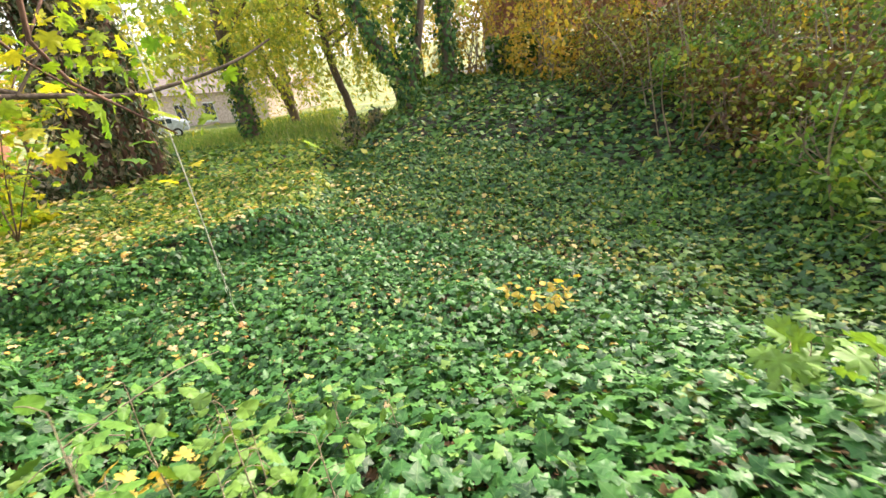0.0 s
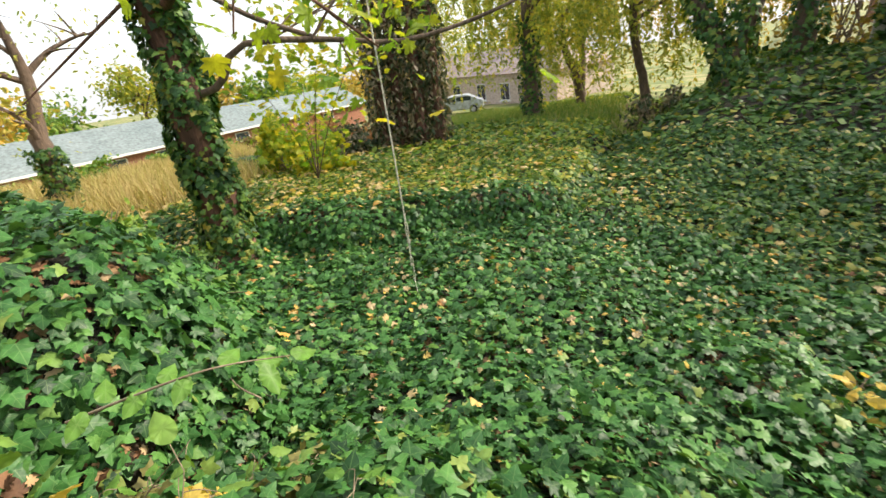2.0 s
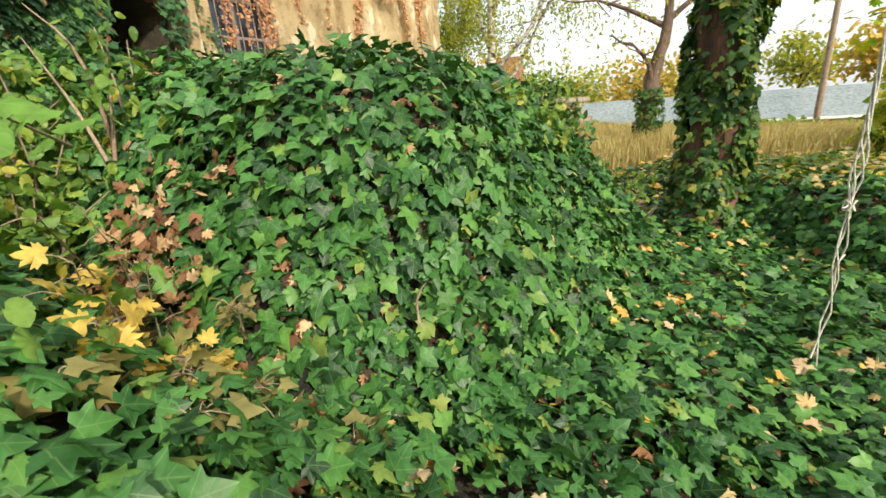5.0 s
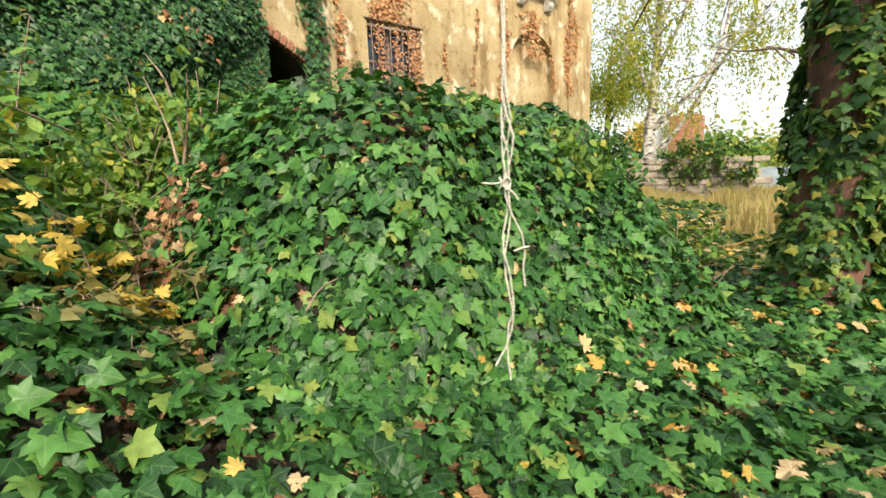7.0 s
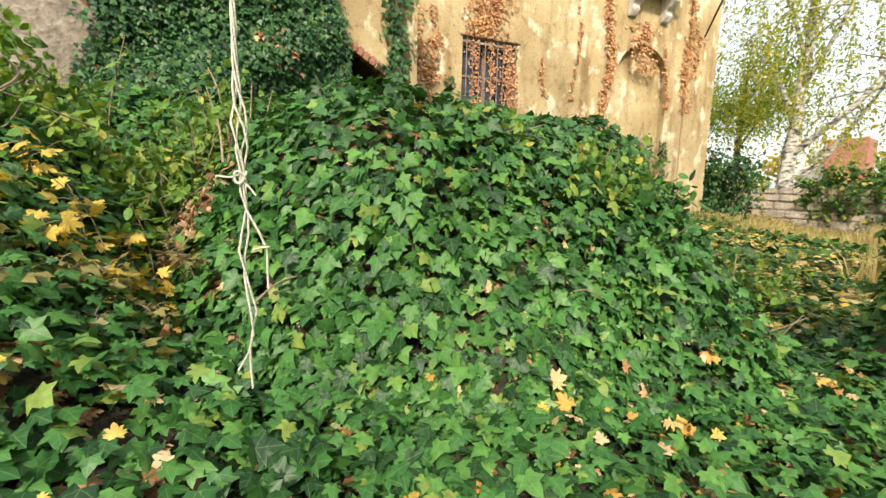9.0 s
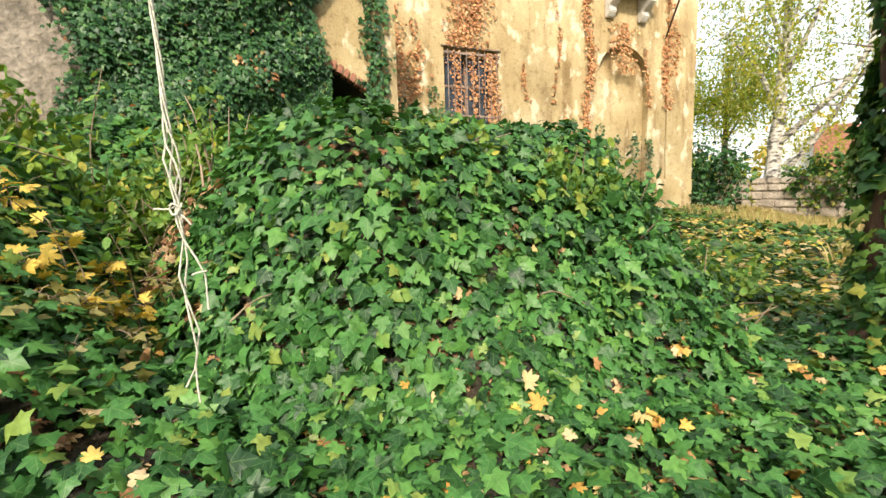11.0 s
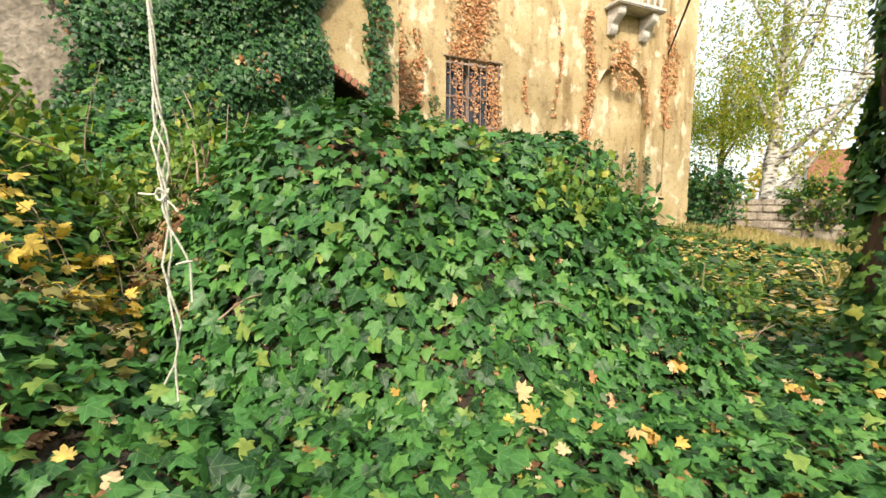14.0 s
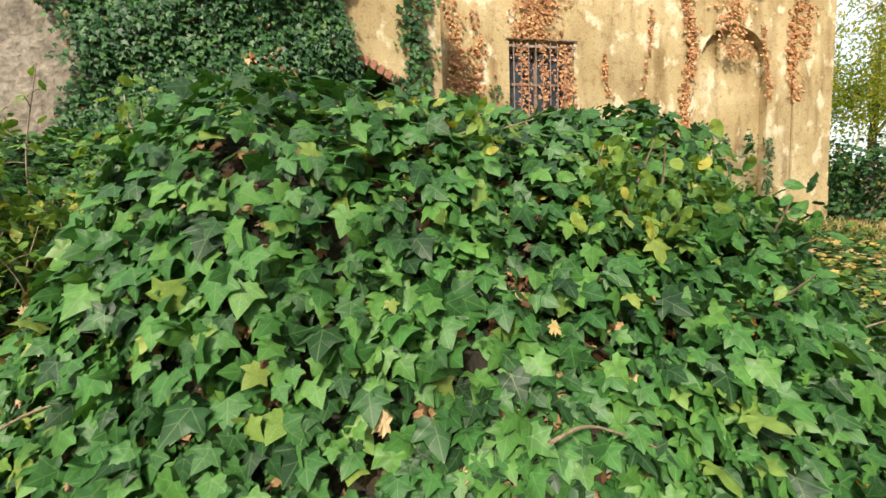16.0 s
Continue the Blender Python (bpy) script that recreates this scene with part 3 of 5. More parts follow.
# plastered stretch beside the stair, a little proud of the rubble
bm = bmesh.new()
pts = [(-5.95, 0.9), (-5.52, 0.9), (-5.52, 2.5), (-5.1, 2.75), (-4.55, 3.02), (-4.45, 3.35), (-4.5, 6.0), (-5.95, 6.0)]
bm.faces.new([bm.verts.new((x + WX, WY + 0.025, z + WZ)) for x, z in pts])
ext = bmesh.ops.extrude_face_region(bm, geom=bm.faces[:])
bmesh.ops.translate(bm, verts=[g for g in ext["geom"] if isinstance(g, bmesh.types.BMVert)], vec=(0, -0.022, 0))
bmesh.ops.recalc_face_normals(bm, faces=bm.faces[:])
tagged(part("trim", bm, M_PLASTER), "patched ochre plaster beside the stair", "plaster", kind="structure")
# brick arch edge over the stair opening
arch = empty("trim", (-5 + WX, WY, 2.7 + WZ), label="exposed brick edge of the stair arch", category="brick arch", kind="structure")
g = np.random.default_rng(3)
for i in range(9):
    t = (i + 0.5) / 9
    x, z = -5.5 + 0.95 * t, 2.48 + 0.5 * t ** 0.8
    m = Matrix.Translation((x + WX, WY + 0.02, z + 0.06 + WZ)) @ Matrix.Rotation(-0.4 - 0.1 * g.random(), 4, "Y")
    part("brick", box_bm((-0.04, -0.1, -0.065), (0.04, 0.035 + 0.02 * g.random(), 0.065), 0.006, m), M_BRICK, arch)
drain = empty("drainpipe", (-3.1, WY + 0.1, 3.5 + WZ), label="short grey metal drainpipe in the ivy", category="pipe")
v, f = tube_arrays(bend([(-3.07, WY + 0.1, 5.9 + WZ), (-3.1, WY + 0.2, 3.6 + WZ), (-3.16, WY + 0.22, 3.08 + WZ)], 10), [0.045] * 10, 10)
raw_mesh("pipe", v, f, M_PALE_STONE, drain)
for z in (3.35 + WZ, 4.6 + WZ):
    v, f = tube_arrays([(-3.1, WY + 0.16, z), (-3.1, WY + 0.16, z + 0.05)], [0.062, 0.062], 10)
    raw_mesh("clamp", v, f, M_IRON, drain)


def wall_leaves(name, n, place, seed, size, template, material, label, category, out=np.array([0, 1.0, 0]), sag=1.2, parent=None):
    """Leaves lying shingled on a wall."""
    g = np.random.default_rng(seed)
    pos = place(g, n)
    k = len(pos)
    up = out * 1.2 + np.array([0, 0, 0.7]) + 0.5 * g.standard_normal((k, 3))
    tip = np.array([0, 0, -sag]) + 0.5 * g.standard_normal((k, 3))
    v, f, uv = place_leaves(template, pos, up, tip, size * g.uniform(0.6, 1.3, k))
    ob = raw_mesh(name, v, f, material, parent, "", True, uv)
    if parent is None:
        tagged(ob, label, category, kind="stuff")
    return ob


def ivy_sheet(g, n):
    x = g.uniform(-4.75, -1.6, n)
    z = g.uniform(1.5, 5.6, n)
    keep = (x < -1.75 - 0.18 * np.sin(3 * z) + 0.12 * g.standard_normal(n)) & (x > -4.62 + 0.12 * np.sin(4 * z) - 0.08 * (z < 2.9) + 0.06 * g.standard_normal(n))
    x, z = x[keep], z[keep]
    depth = 0.1 + 0.13 * np.sin(2.3 * x + 1.1 * z) + 0.12 * g.random(len(x)) + 0.08 * np.sin(5 * z + 3 * x)
    return np.column_stack([x + WX * sm(-2.5, -4.5, x), WY + 0.03 + np.clip(depth, 0.02, 1), z + WZ])


wall_leaves("wall_ivy", 24000, ivy_sheet, 5, 0.068, IVY_MID, M_IVY_WALL, "dense dark green ivy hanging on the wing wall", "ivy")
wall_leaves("wall_ivy", 420, lambda g, n: np.column_stack([-5.54 + WX + 0.13 * g.standard_normal(n), WY + 0.06 + 0.06 * g.random(n), g.uniform(1.8, 5.0, n)]), 6, 0.09, IVY_MID, M_IVY_WALL,
            "narrow strip of dark ivy on the plaster corner", "ivy")
wall_leaves("wall_ivy", 260, lambda g, n: np.column_stack([-3.75 + 0.13 * g.standard_normal(n), WY + 0.3 + 0.05 * g.random(n), 2.62 + WZ + 0.13 * g.standard_normal(n)])[:60], 7, 0.08, IVY_MID, M_VINE,
            "patch of withered russet ivy leaves on the wall", "ivy")


def strip(u, half, za, zb, n, seed, wander=0.1):
    def place(g, k):
        z = g.uniform(za, zb, k)
        uu = u + half * g.standard_normal(k) * 0.6 + wander * np.sin(2.2 * z + u)
        return np.array([F(a, 0.03 + 0.05 * g.random(), b_) for a, b_ in zip(uu, z)])
    wall_leaves("dry_vine", n, place, seed, 0.075, LEAF_FAR, M_VINE, "withered brown climbing vine on ochre plaster", "vine", FN)


strip(-1.25, 0.16, 2.2, 6.5, 420, 11)
strip(-0.75, 0.1, 2.0, 5.0, 160, 12)
strip(0.75, 0.5, 4.4, 6.6, 1300, 13, 0.15)
strip(-1.0, 0.35, 1.8, 4.2, 420, 23, 0.12)
strip(-2.0, 0.12, 2.0, 5.4, 260, 24)
strip(3.75, 0.05, 1.8, 2.9, 60, 25)
strip(7.9, 0.22, 4.2, 5.6, 320, 26)
strip(0.3, 0.16, 2.6, 4.3, 220, 14, 0.05)
strip(1.3, 0.22, 2.6, 4.3, 360, 15, 0.05)
strip(0.8, 0.1, 2.6, 4.3, 150, 16, 0.02)
strip(3.4, 0.06, 3.2, 6.0, 110, 17)
strip(4.5, 0.15, 1.6, 6.2, 900, 18)
strip(5.85, 0.42, 4.15, 5.6, 420, 19)
strip(6.75, 0.1, 3.2, 5.0, 130, 20)
strip(7.6, 0.18, 3.2, 6.6, 700, 21)
strip(2.4, 0.07, 3.2, 4.2, 70, 22)
for i, (u, z) in enumerate(((-1.6, 3.3), (-1.1, 3.1), (-0.3, 3.4), (0.0, 3.0), (3.9, 2.8), (4.9, 2.7), (5.5, 2.4), (6.3, 2.5), (6.9, 2.3))):
    wall_leaves("wall_ivy", 130, lambda g, n, u=u, z=z: np.array([F(u + 0.1 * g.standard_normal(), 0.04 + 0.04 * g.random(), 0.3 + (z - 0.3) * g.random() ** 0.8) for _ in range(n)]), 30 + i, 0.08, IVY_MID, M_IVY_WALL,
                "thin green ivy shoot climbing the plaster", "ivy", FN)

# ---- garden wall of rough stone, beyond the house corner ----
wall_a, wall_b = np.array([-19.6, -3.0]), np.array([-21.2, 2.3])
wd = (wall_b - wall_a) / np.linalg.norm(wall_b - wall_a)
wn_ = np.array([wd[1], -wd[0]])
if wn_[0] < 0:
    wn_ = -wn_
length = np.linalg.norm(wall_b - wall_a)
WM = Matrix(((wd[0], wn_[0], 0, wall_a[0]), (wd[1], wn_[1], 0, wall_a[1]), (0, 0, 1, 0), (0, 0, 0, 1)))
garden_wall = tagged(part("wall_garden", box_bm((0, -0.4, -0.6), (length, -0.03, 1.43), 0.02, WM), M_RUBBLE), "low wall of rough grey-brown stones", "wall", kind="structure")
g = np.random.default_rng(9)
zc = -0.45
while zc < 1.4:
    hgt = g.uniform(0.2, 0.32)
    u = g.uniform(-0.2, 0)
    while u < length:
        w = g.uniform(0.35, 0.85)
        ob = part("stone", box_bm((u + 0.015, -0.2, zc + 0.012), (u + w - 0.015, g.uniform(0.0, 0.06), min(zc + hgt, 1.52) - 0.012), 0.03, WM), M_STONE, garden_wall)
        u += w
    zc += hgt


def bush(name, centre, radii, n, size, template, material, label, seed, twigs=8, category="bush", flat=0.3, sag=0.5):
    """A shrub: twigs from the foot, and leaves in clumps towards the outside."""
    g = np.random.default_rng(seed)
    c = np.asarray(centre, float)
    top = empty(name, tuple(c), label=label, category=category)
    rad = np.asarray(radii, float)
    for i in range(twigs):
        d = norm(g.standard_normal(3) * [1, 1, 0.6] + [0, 0, 0.5])
        end = c + np.array([0, 0, rad[2] * 0.5]) + d * rad * g.uniform(0.7, 1.0)
        mid_ = (c + end) / 2 + g.standard_normal(3) * rad * 0.12
        p = bend([c + g.standard_normal(3) * rad * [0.2, 0.2, 0], mid_, end], 8)
        raw_mesh("twig", *tube_arrays(p, np.linspace(0.018, 0.004, 8) * (rad.max() ** 0.5), 5), M_TWIG, top)
    hubs = c + np.array([0, 0, rad[2] * 0.5]) + norm(g.standard_normal((max(14, n // 60), 3))) * rad * g.uniform(0.45, 1.0, (max(14, n // 60), 1))
    pos = hubs[g.integers(0, len(hubs), n)] + g.standard_normal((n, 3)) * rad * 0.17
    pos[:, 2] = np.maximum(pos[:, 2], land(pos[:, 0], pos[:, 1]) + 0.03)
    leaf_cloud("foliage", template, pos, size, material, top, "", seed + 1, flat, sag)
    return top


bush("ivy_bush", (-18.2, -2.3, 0.25), (1.0, 1.15, 1.6), 3200, 0.13, IVY_MID, M_IVY_WALL, "dark ivy bush against the house corner", 41)
bush("ivy_bush", (-20.6, 0.1, 1.0), (0.6, 0.9, 0.8), 1500, 0.13, IVY_MID, M_IVY_FAR, "ivy tumbling over the garden wall", 42)
bush("ivy_bush", (-21.3, 1.3, 0.75), (0.8, 1.0, 1.1), 1500, 0.14, IVY_MID, M_IVY_FAR, "ivy tumbling over the garden wall", 43)

# ---- trees ----


def limb_set(g, start, ends, r0, n=9, sway=0.06):
    out = []
    for e in ends:
        s, e = np.asarray(start, float), np.asarray(e, float)
        mid_ = (s + e) / 2 + g.standard_normal(3) * np.linalg.norm(e - s) * sway
        p = bend([s, mid_, e], n)
        out.append((p, np.linspace(r0, r0 * 0.25, n)))
    return out


def tree(name, trunk_pts, radii, limbs, bark, crown, label, seed, droop=None, sides=10, keep=None):
    """A tree: a tapered trunk, limbs given as (start, end, radius), and a crown of separate leaves round the limb ends.
    crown: (count, leaf size, outline, material, spread); droop: length of hanging leaf strands."""
    g = np.random.default_rng(seed)
    base = trunk_pts[0]
    top = empty(name, tuple(base), label=label, category="tree")
    n = 16
    p = bend(trunk_pts, n)
    r = np.interp(np.linspace(0, 1, n), np.linspace(0, 1, len(radii)), radii)
    p[1:-1] += g.standard_normal((n - 2, 3)) * r[1:-1, None] * 0.12
    v, f = tube_arrays(p, r, sides, 0.06, g)
    raw_mesh("trunk", v, f, bark, top)
    hubs = []
    for s, e, rr in limbs:
        s, e = np.asarray(s, float), np.asarray(e, float)
        L = np.linalg.norm(e - s)
        q = bend([s, (s + e) / 2 + g.standard_normal(3) * L * 0.07, e], 10)
        arrs = [tube_arrays(q, np.linspace(rr, rr * 0.3, 10), 7, 0.05, g)]
        hubs += [q[6], q[8], q[9]]
        for _ in range(5):
            k = g.integers(4, 10)
            e2 = q[k] + g.standard_normal(3) * L * 0.28 * [1, 1, 0.7]
            q2 = bend([q[k], (q[k] + e2) / 2 + g.standard_normal(3) * L * 0.04, e2], 7)
            arrs.append(tube_arrays(q2, np.linspace(rr * 0.4, rr * 0.1, 7), 5))
            hubs += [q2[4], q2[6]]
        raw_mesh("branch", *join_arrays(arrs), bark, top)
    if crown:
        count, size, template, material, spread = crown
        hubs = np.array(hubs)
        pos = hubs[g.integers(0, len(hubs), count)] + g.standard_normal((count, 3)) * spread
        if droop:
            strands = max(20, count // 26)
            root = hubs[g.integers(0, len(hubs), strands)] + g.standard_normal((strands, 3)) * spread
            L = droop * g.uniform(0.3, 1.0, strands)
            k = g.integers(0, strands, count)
            pos = root[k] + np.column_stack([0.05 * g.standard_normal(count), 0.05 * g.standard_normal(count), -L[k] * g.random(count)])
        gnd = land(pos[:, 0], pos[:, 1]) + 0.3
        pos = pos[pos[:, 2] > gnd]
        if keep is not None:
            pos = pos[keep(pos)]
        leaf_cloud("crown", template, pos, size, material, top, "", seed + 1, 0.35, 1.0 if droop else 0.5)
    return top


def trunk_ivy(parent, pts, radius, n, seed, size=0.085, material=None, template=IVY_MID, cover=None):
    """Ivy leaves clothing a trunk."""
    g = np.random.default_rng(seed)
    t = g.random(n)
    p = np.asarray(pts, float)
    c = np.column_stack([np.interp(t, np.linspace(0, 1, len(p)), p[:, i]) for i in range(3)])
    th = g.uniform(0, 2 * np.pi, n)
    if cover is not None:
        keep = cover(th, c[:, 2], g)
        th, c, t = th[keep], c[keep], t[keep]
        n = len(th)
    out = np.column_stack([np.cos(th), np.sin(th), np.zeros(n)])
    r = radius * (1 + 0.25 * np.sin(3 * th + 4 * c[:, 2]) + 0.35 * g.random(n)) * (1.0 + 0.35 * np.clip(0.5 - t * 2, 0, 1))
    pos = c + out * r[:, None]
    up = out * 1.1 + np.array([0, 0, 0.6]) + 0.5 * g.standard_normal((n, 3))
    tip = np.array([0, 0, -1.1]) + 0.5 * out + 0.5 * g.standard_normal((n, 3))
    v, f, uv = place_leaves(template, pos, up, tip, size * g.uniform(0.6, 1.35, n))
    raw_mesh("ivy_cover", v, f, material or M_IVY, parent, "dark glossy ivy leaves clinging to the bark", True, uv)


# the ivy-clad maple beside the path
TX, TY = -6.36, 3.98
tz = float(land(TX, TY))
maple_pts = [(TX, TY, tz - 0.2), (TX, TY, tz + 0.3), (TX + 0.02, TY + 0.02, 1.6), (TX + 0.1, TY + 0.05, 3.0), (TX + 0.2, TY + 0.1, 4.6), (TX + 0.3, TY + 0.2, 7.0)]
# the last three limbs are unseen, added high up to dapple the facade
maple = tree("maple_tree", maple_pts, [0.42, 0.29, 0.25, 0.23, 0.2, 0.15],
             [((TX + 0.1, TY + 0.06, 3.4), (-2.2, 3.2, 4.7), 0.07), ((TX + 0.1, TY, 3.9), (-5.2, 8.2, 5.6), 0.08), ((TX + 0.2, TY, 4.6), (-9.5, 5.5, 7.0), 0.08),
              ((TX + 0.2, TY, 5.0), (-7.2, 6.4, 5.2), 0.06), ((TX + 0.3, TY, 6.6), (-9.0, 4.2, 9.5), 0.08), ((TX + 0.3, TY, 7.0), (-6.5, 2.2, 10.5), 0.08), ((TX + 0.3, TY, 6.8), (-11.0, 3.6, 9.5), 0.07)],
             M_BARK_RED, (1500, 0.14, MAPLE, M_MAPLE, 0.6), "leaning maple with red-brown bark wrapped in ivy", 51, sides=12,
             keep=lambda p: (p[:, 1] > 4.6) | (p[:, 2] > 1.7 + 0.47 * np.hypot(p[:, 0] + 2.1, p[:, 1] - 4.4)))
trunk_ivy(maple, [(TX, TY, tz), *maple_pts[2:]], 0.24, 8500, 52, 0.085, M_IVY_FAR, IVY_NEAR, lambda th, z, g: (np.cos(th + 0.75 + 0.35 * np.sin(2.1 * z)) < 0.45 + 0.62 * g.random(len(th))) | (np.sin(6 * z + 2 * th) > 0.3) | (z < 0.8))
gi = np.random.default_rng(57)
ring = np.column_stack([TX + 0.33 * gi.standard_normal(500), TY + 0.33 * gi.standard_normal(500), np.zeros(500)])
ring[:, 2] = land(ring[:, 0], ring[:, 1]) + 0.45 * gi.random(500) * np.exp(-((ring[:, 0] - TX) ** 2 + (ring[:, 1] - TY) ** 2) / 0.3)
leaf_cloud("foot_ivy", IVY_NEAR, ring, 0.09, M_IVY, maple, "ivy heaped about the foot of the trunk", 58, 0.6, 0.3)
# the long low bough with its crooked side shoot
arrs = []
for pts, ra, rb in (([(TX + 0.1, TY + 0.1, 2.45), (-5.72, 4.22, 2.55), (-5.5, 4.5, 2.95), (-4.75, 5.3, 2.88), (-4.2, 5.8, 2.76), (-3.65, 6.3, 2.83), (-3.0, 6.75, 3.02), (-2.6, 7.1, 3.25)], 0.05, 0.016),
                    ([(TX + 0.1, TY + 0.1, 4.3), (-5.9, 4.3, 3.7), (-5.45, 4.7, 3.25), (-4.9, 5.15, 2.93)], 0.035, 0.03),
                    ([(-4.9, 5.1, 2.92), (-4.7, 5.4, 3.3), (-4.4, 5.8, 3.7)], 0.02, 0.008),
                    ([(-4.7, 5.35, 2.86), (-5.0, 5.8, 2.5), (-5.3, 6.2, 2.2)], 0.012, 0.004)):
    q = bend(pts, 18)
    arrs.append(tube_arrays(q, np.linspace(ra, rb, 18), 8, 0.05, np.random.default_rng(1)))
raw_mesh("bough", *join_arrays(arrs), M_BARK, maple, "dark crooked low bough")
g = np.random.default_rng(53)
hubs = np.array([(-6.3, 5.5, 3.2), (-6.4, 6.3, 2.7), (-7.3, 5.8, 2.3), (-7.4, 6.5, 1.5), (-6.0, 6.7, 2.7), (-5.4, 5.8, 3.3), (-7.9, 7.0, 1.8), (-8.2, 7.2, 1.2), (-7.2, 6.9, 2.0), (-4.8, 6.4, 3.3), (-4.3, 6.6, 3.5), (-8.6, 7.6, 2.4), (-7.0, 6.2, 3.0)])
pos = hubs[g.integers(0, len(hubs), 760)] + g.standard_normal((760, 3)) * [0.35, 0.35, 0.28]
leaf_cloud("low_foliage", MAPLE, pos, 0.12, M_MAPLE, maple, "yellow-green translucent maple leaves", 54, 0.5, 0.4)
for h in hubs:
    s = np.array((-5.3, 4.75, 2.95)) if h[2] > 2.9 else np.array((-7.9, 6.9, 0.5))
    raw_mesh("twig", *tube_arrays(bend([s, (s + h) / 2 + [0, 0, 0.15], h], 8), np.linspace(0.014, 0.004, 8), 5), M_BARK, maple)

# ivy-clad leaning stems on the hillside
b0 = np.array((-1.15, 15.1, float(land(-1.15, 15.1))))
stems = tree("leaning_tree", [b0 - [0, 0, 0.2], b0 + [-0.25, 0, 0.5], b0 + [-0.9, -0.1, 1.8], b0 + [-1.5, -0.2, 3.4], b0 + [-2.2, 0, 6]], [0.3, 0.2, 0.17, 0.15, 0.1],
             [(b0 + [-0.2, 0, 0.2], b0 + [0.2, 0, 7], 0.16), (b0 + [-1.5, -0.2, 3.4], b0 + [-3.5, 1, 7], 0.07), (b0 + [0, 0, 3.4], b0 + [1.5, 1, 7.5], 0.07)], M_BARK, (700, 0.16, OVAL, M_WILLOW, 0.8), "leaning twin-stemmed tree clothed in ivy", 61, 2.2)
trunk_ivy(stems, [b0, b0 + [-0.25, 0, 0.5], b0 + [-0.9, -0.1, 1.8], b0 + [-1.5, -0.2, 3.4]], 0.24, 900, 62, 0.14, M_IVY_FAR)
trunk_ivy(stems, [b0, b0 + [0, 0, 2], b0 + [0.1, 0, 4.5]], 0.26, 900, 63, 0.14, M_IVY_FAR)
b1 = np.array((0.1, 17.3, float(land(0.1, 17.3))))
t4 = tree("ivy_clad_tree", [b1 - [0, 0, 0.2], b1 + [0, 0, 1.5], b1 + [-0.1, 0, 4], b1 + [0, 0.1, 7]], [0.3, 0.22, 0.18, 0.12], [(b1 + [0, 0, 4], b1 + [1.6, 1, 7.5], 0.08), (b1 + [0, 0, 5], b1 + [-1.6, 0, 8], 0.08)], M_BARK, (1300, 0.18, OVAL, M_GOLD, 0.9), "upright tree trunk thick with ivy", 64)
trunk_ivy(t4, [b1, b1 + [0, 0, 2.5], b1 + [-0.1, 0, 5]], 0.3, 1100, 65, 0.14, M_IVY_FAR)


def weeping(name, x, y, hgt, r, label, seed, count=3600, spread=2.4, lean=0.0, bark=None, material=None, droop=5.0, size=0.26, ivy=True):
    g = np.random.default_rng(seed)
    b = np.array((x, y, float(land(x, y))))
    fork = b + [lean, 0, hgt * 0.42]
    limbs = []
    for i in range(7):
        a = i * 0.9 + g.random()
        limbs.append((fork + [0, 0, hgt * 0.06 * i], fork + [math.cos(a) * spread, math.sin(a) * spread, hgt * g.uniform(0.18, 0.5)], r * 0.45))
    t = tree(name, [b - [0, 0, 0.2], b + [lean * 0.4, 0, hgt * 0.2], fork, b + [lean * 1.2, 0.1, hgt]], [r * 1.3, r, r * 0.85, r * 0.25], limbs, bark or M_BARK, (count, size, SLIM if droop else OVAL, material or M_WILLOW, spread * 0.35), label, seed, droop)
    if ivy:
        trunk_ivy(t, [b, b + [lean * 0.4, 0, hgt * 0.2], fork], r * 1.25, 800, seed + 5, 0.16, M_IVY_FAR)
    return t


weeping("weeping_birch", -9.5, 20.8, 10.5, 0.3, "weeping birch with an ivy-covered trunk", 71, 9000, 3.0)
weeping("weeping_birch", -5.0, 23.5, 10, 0.2, "slim weeping birch with yellowing leaves", 72, 8000, 3.0, -0.8, ivy=False)
weeping("weeping_birch", -9.6, 28.0, 9, 0.22, "slanting birch at the edge of the lawn", 73, 7000, 3.0, -1.2, ivy=False)
weeping("weeping_birch", -20.5, 27, 10, 0.25, "weeping birch with yellowing leaves", 74, 6000, 3.0, ivy=False)
weeping("weeping_birch", -1.5, 26, 11, 0.22, "tall birch behind the ivy slope", 75, 9000, 3.5, ivy=False)
weeping("weeping_birch", 4.0, 24, 11, 0.25, "tall tree above the ivy slope", 76, 8000, 3.5, material=M_GOLD, ivy=False)
weeping("weeping_birch", -3.5, 33, 12, 0.25, "tall yellowing tree beyond the lawn", 77, 8000, 4.0, material=M_GOLD, ivy=False)
weeping("weeping_birch", -12.5, 36, 12, 0.25, "tall yellowing tree beyond the lawn", 78, 8000, 4.0, material=M_GOLD, ivy=False)
weeping("weeping_birch", -34, 60, 12, 0.22, "yellow-green tree behind the far house", 79, 5000, 3.5, material=M_MAPLE, ivy=False)
weeping("weeping_birch", -33, 40, 11, 0.25, "tall tree beside the far house", 84, 6000, 4.0, material=M_GOLD, ivy=False)

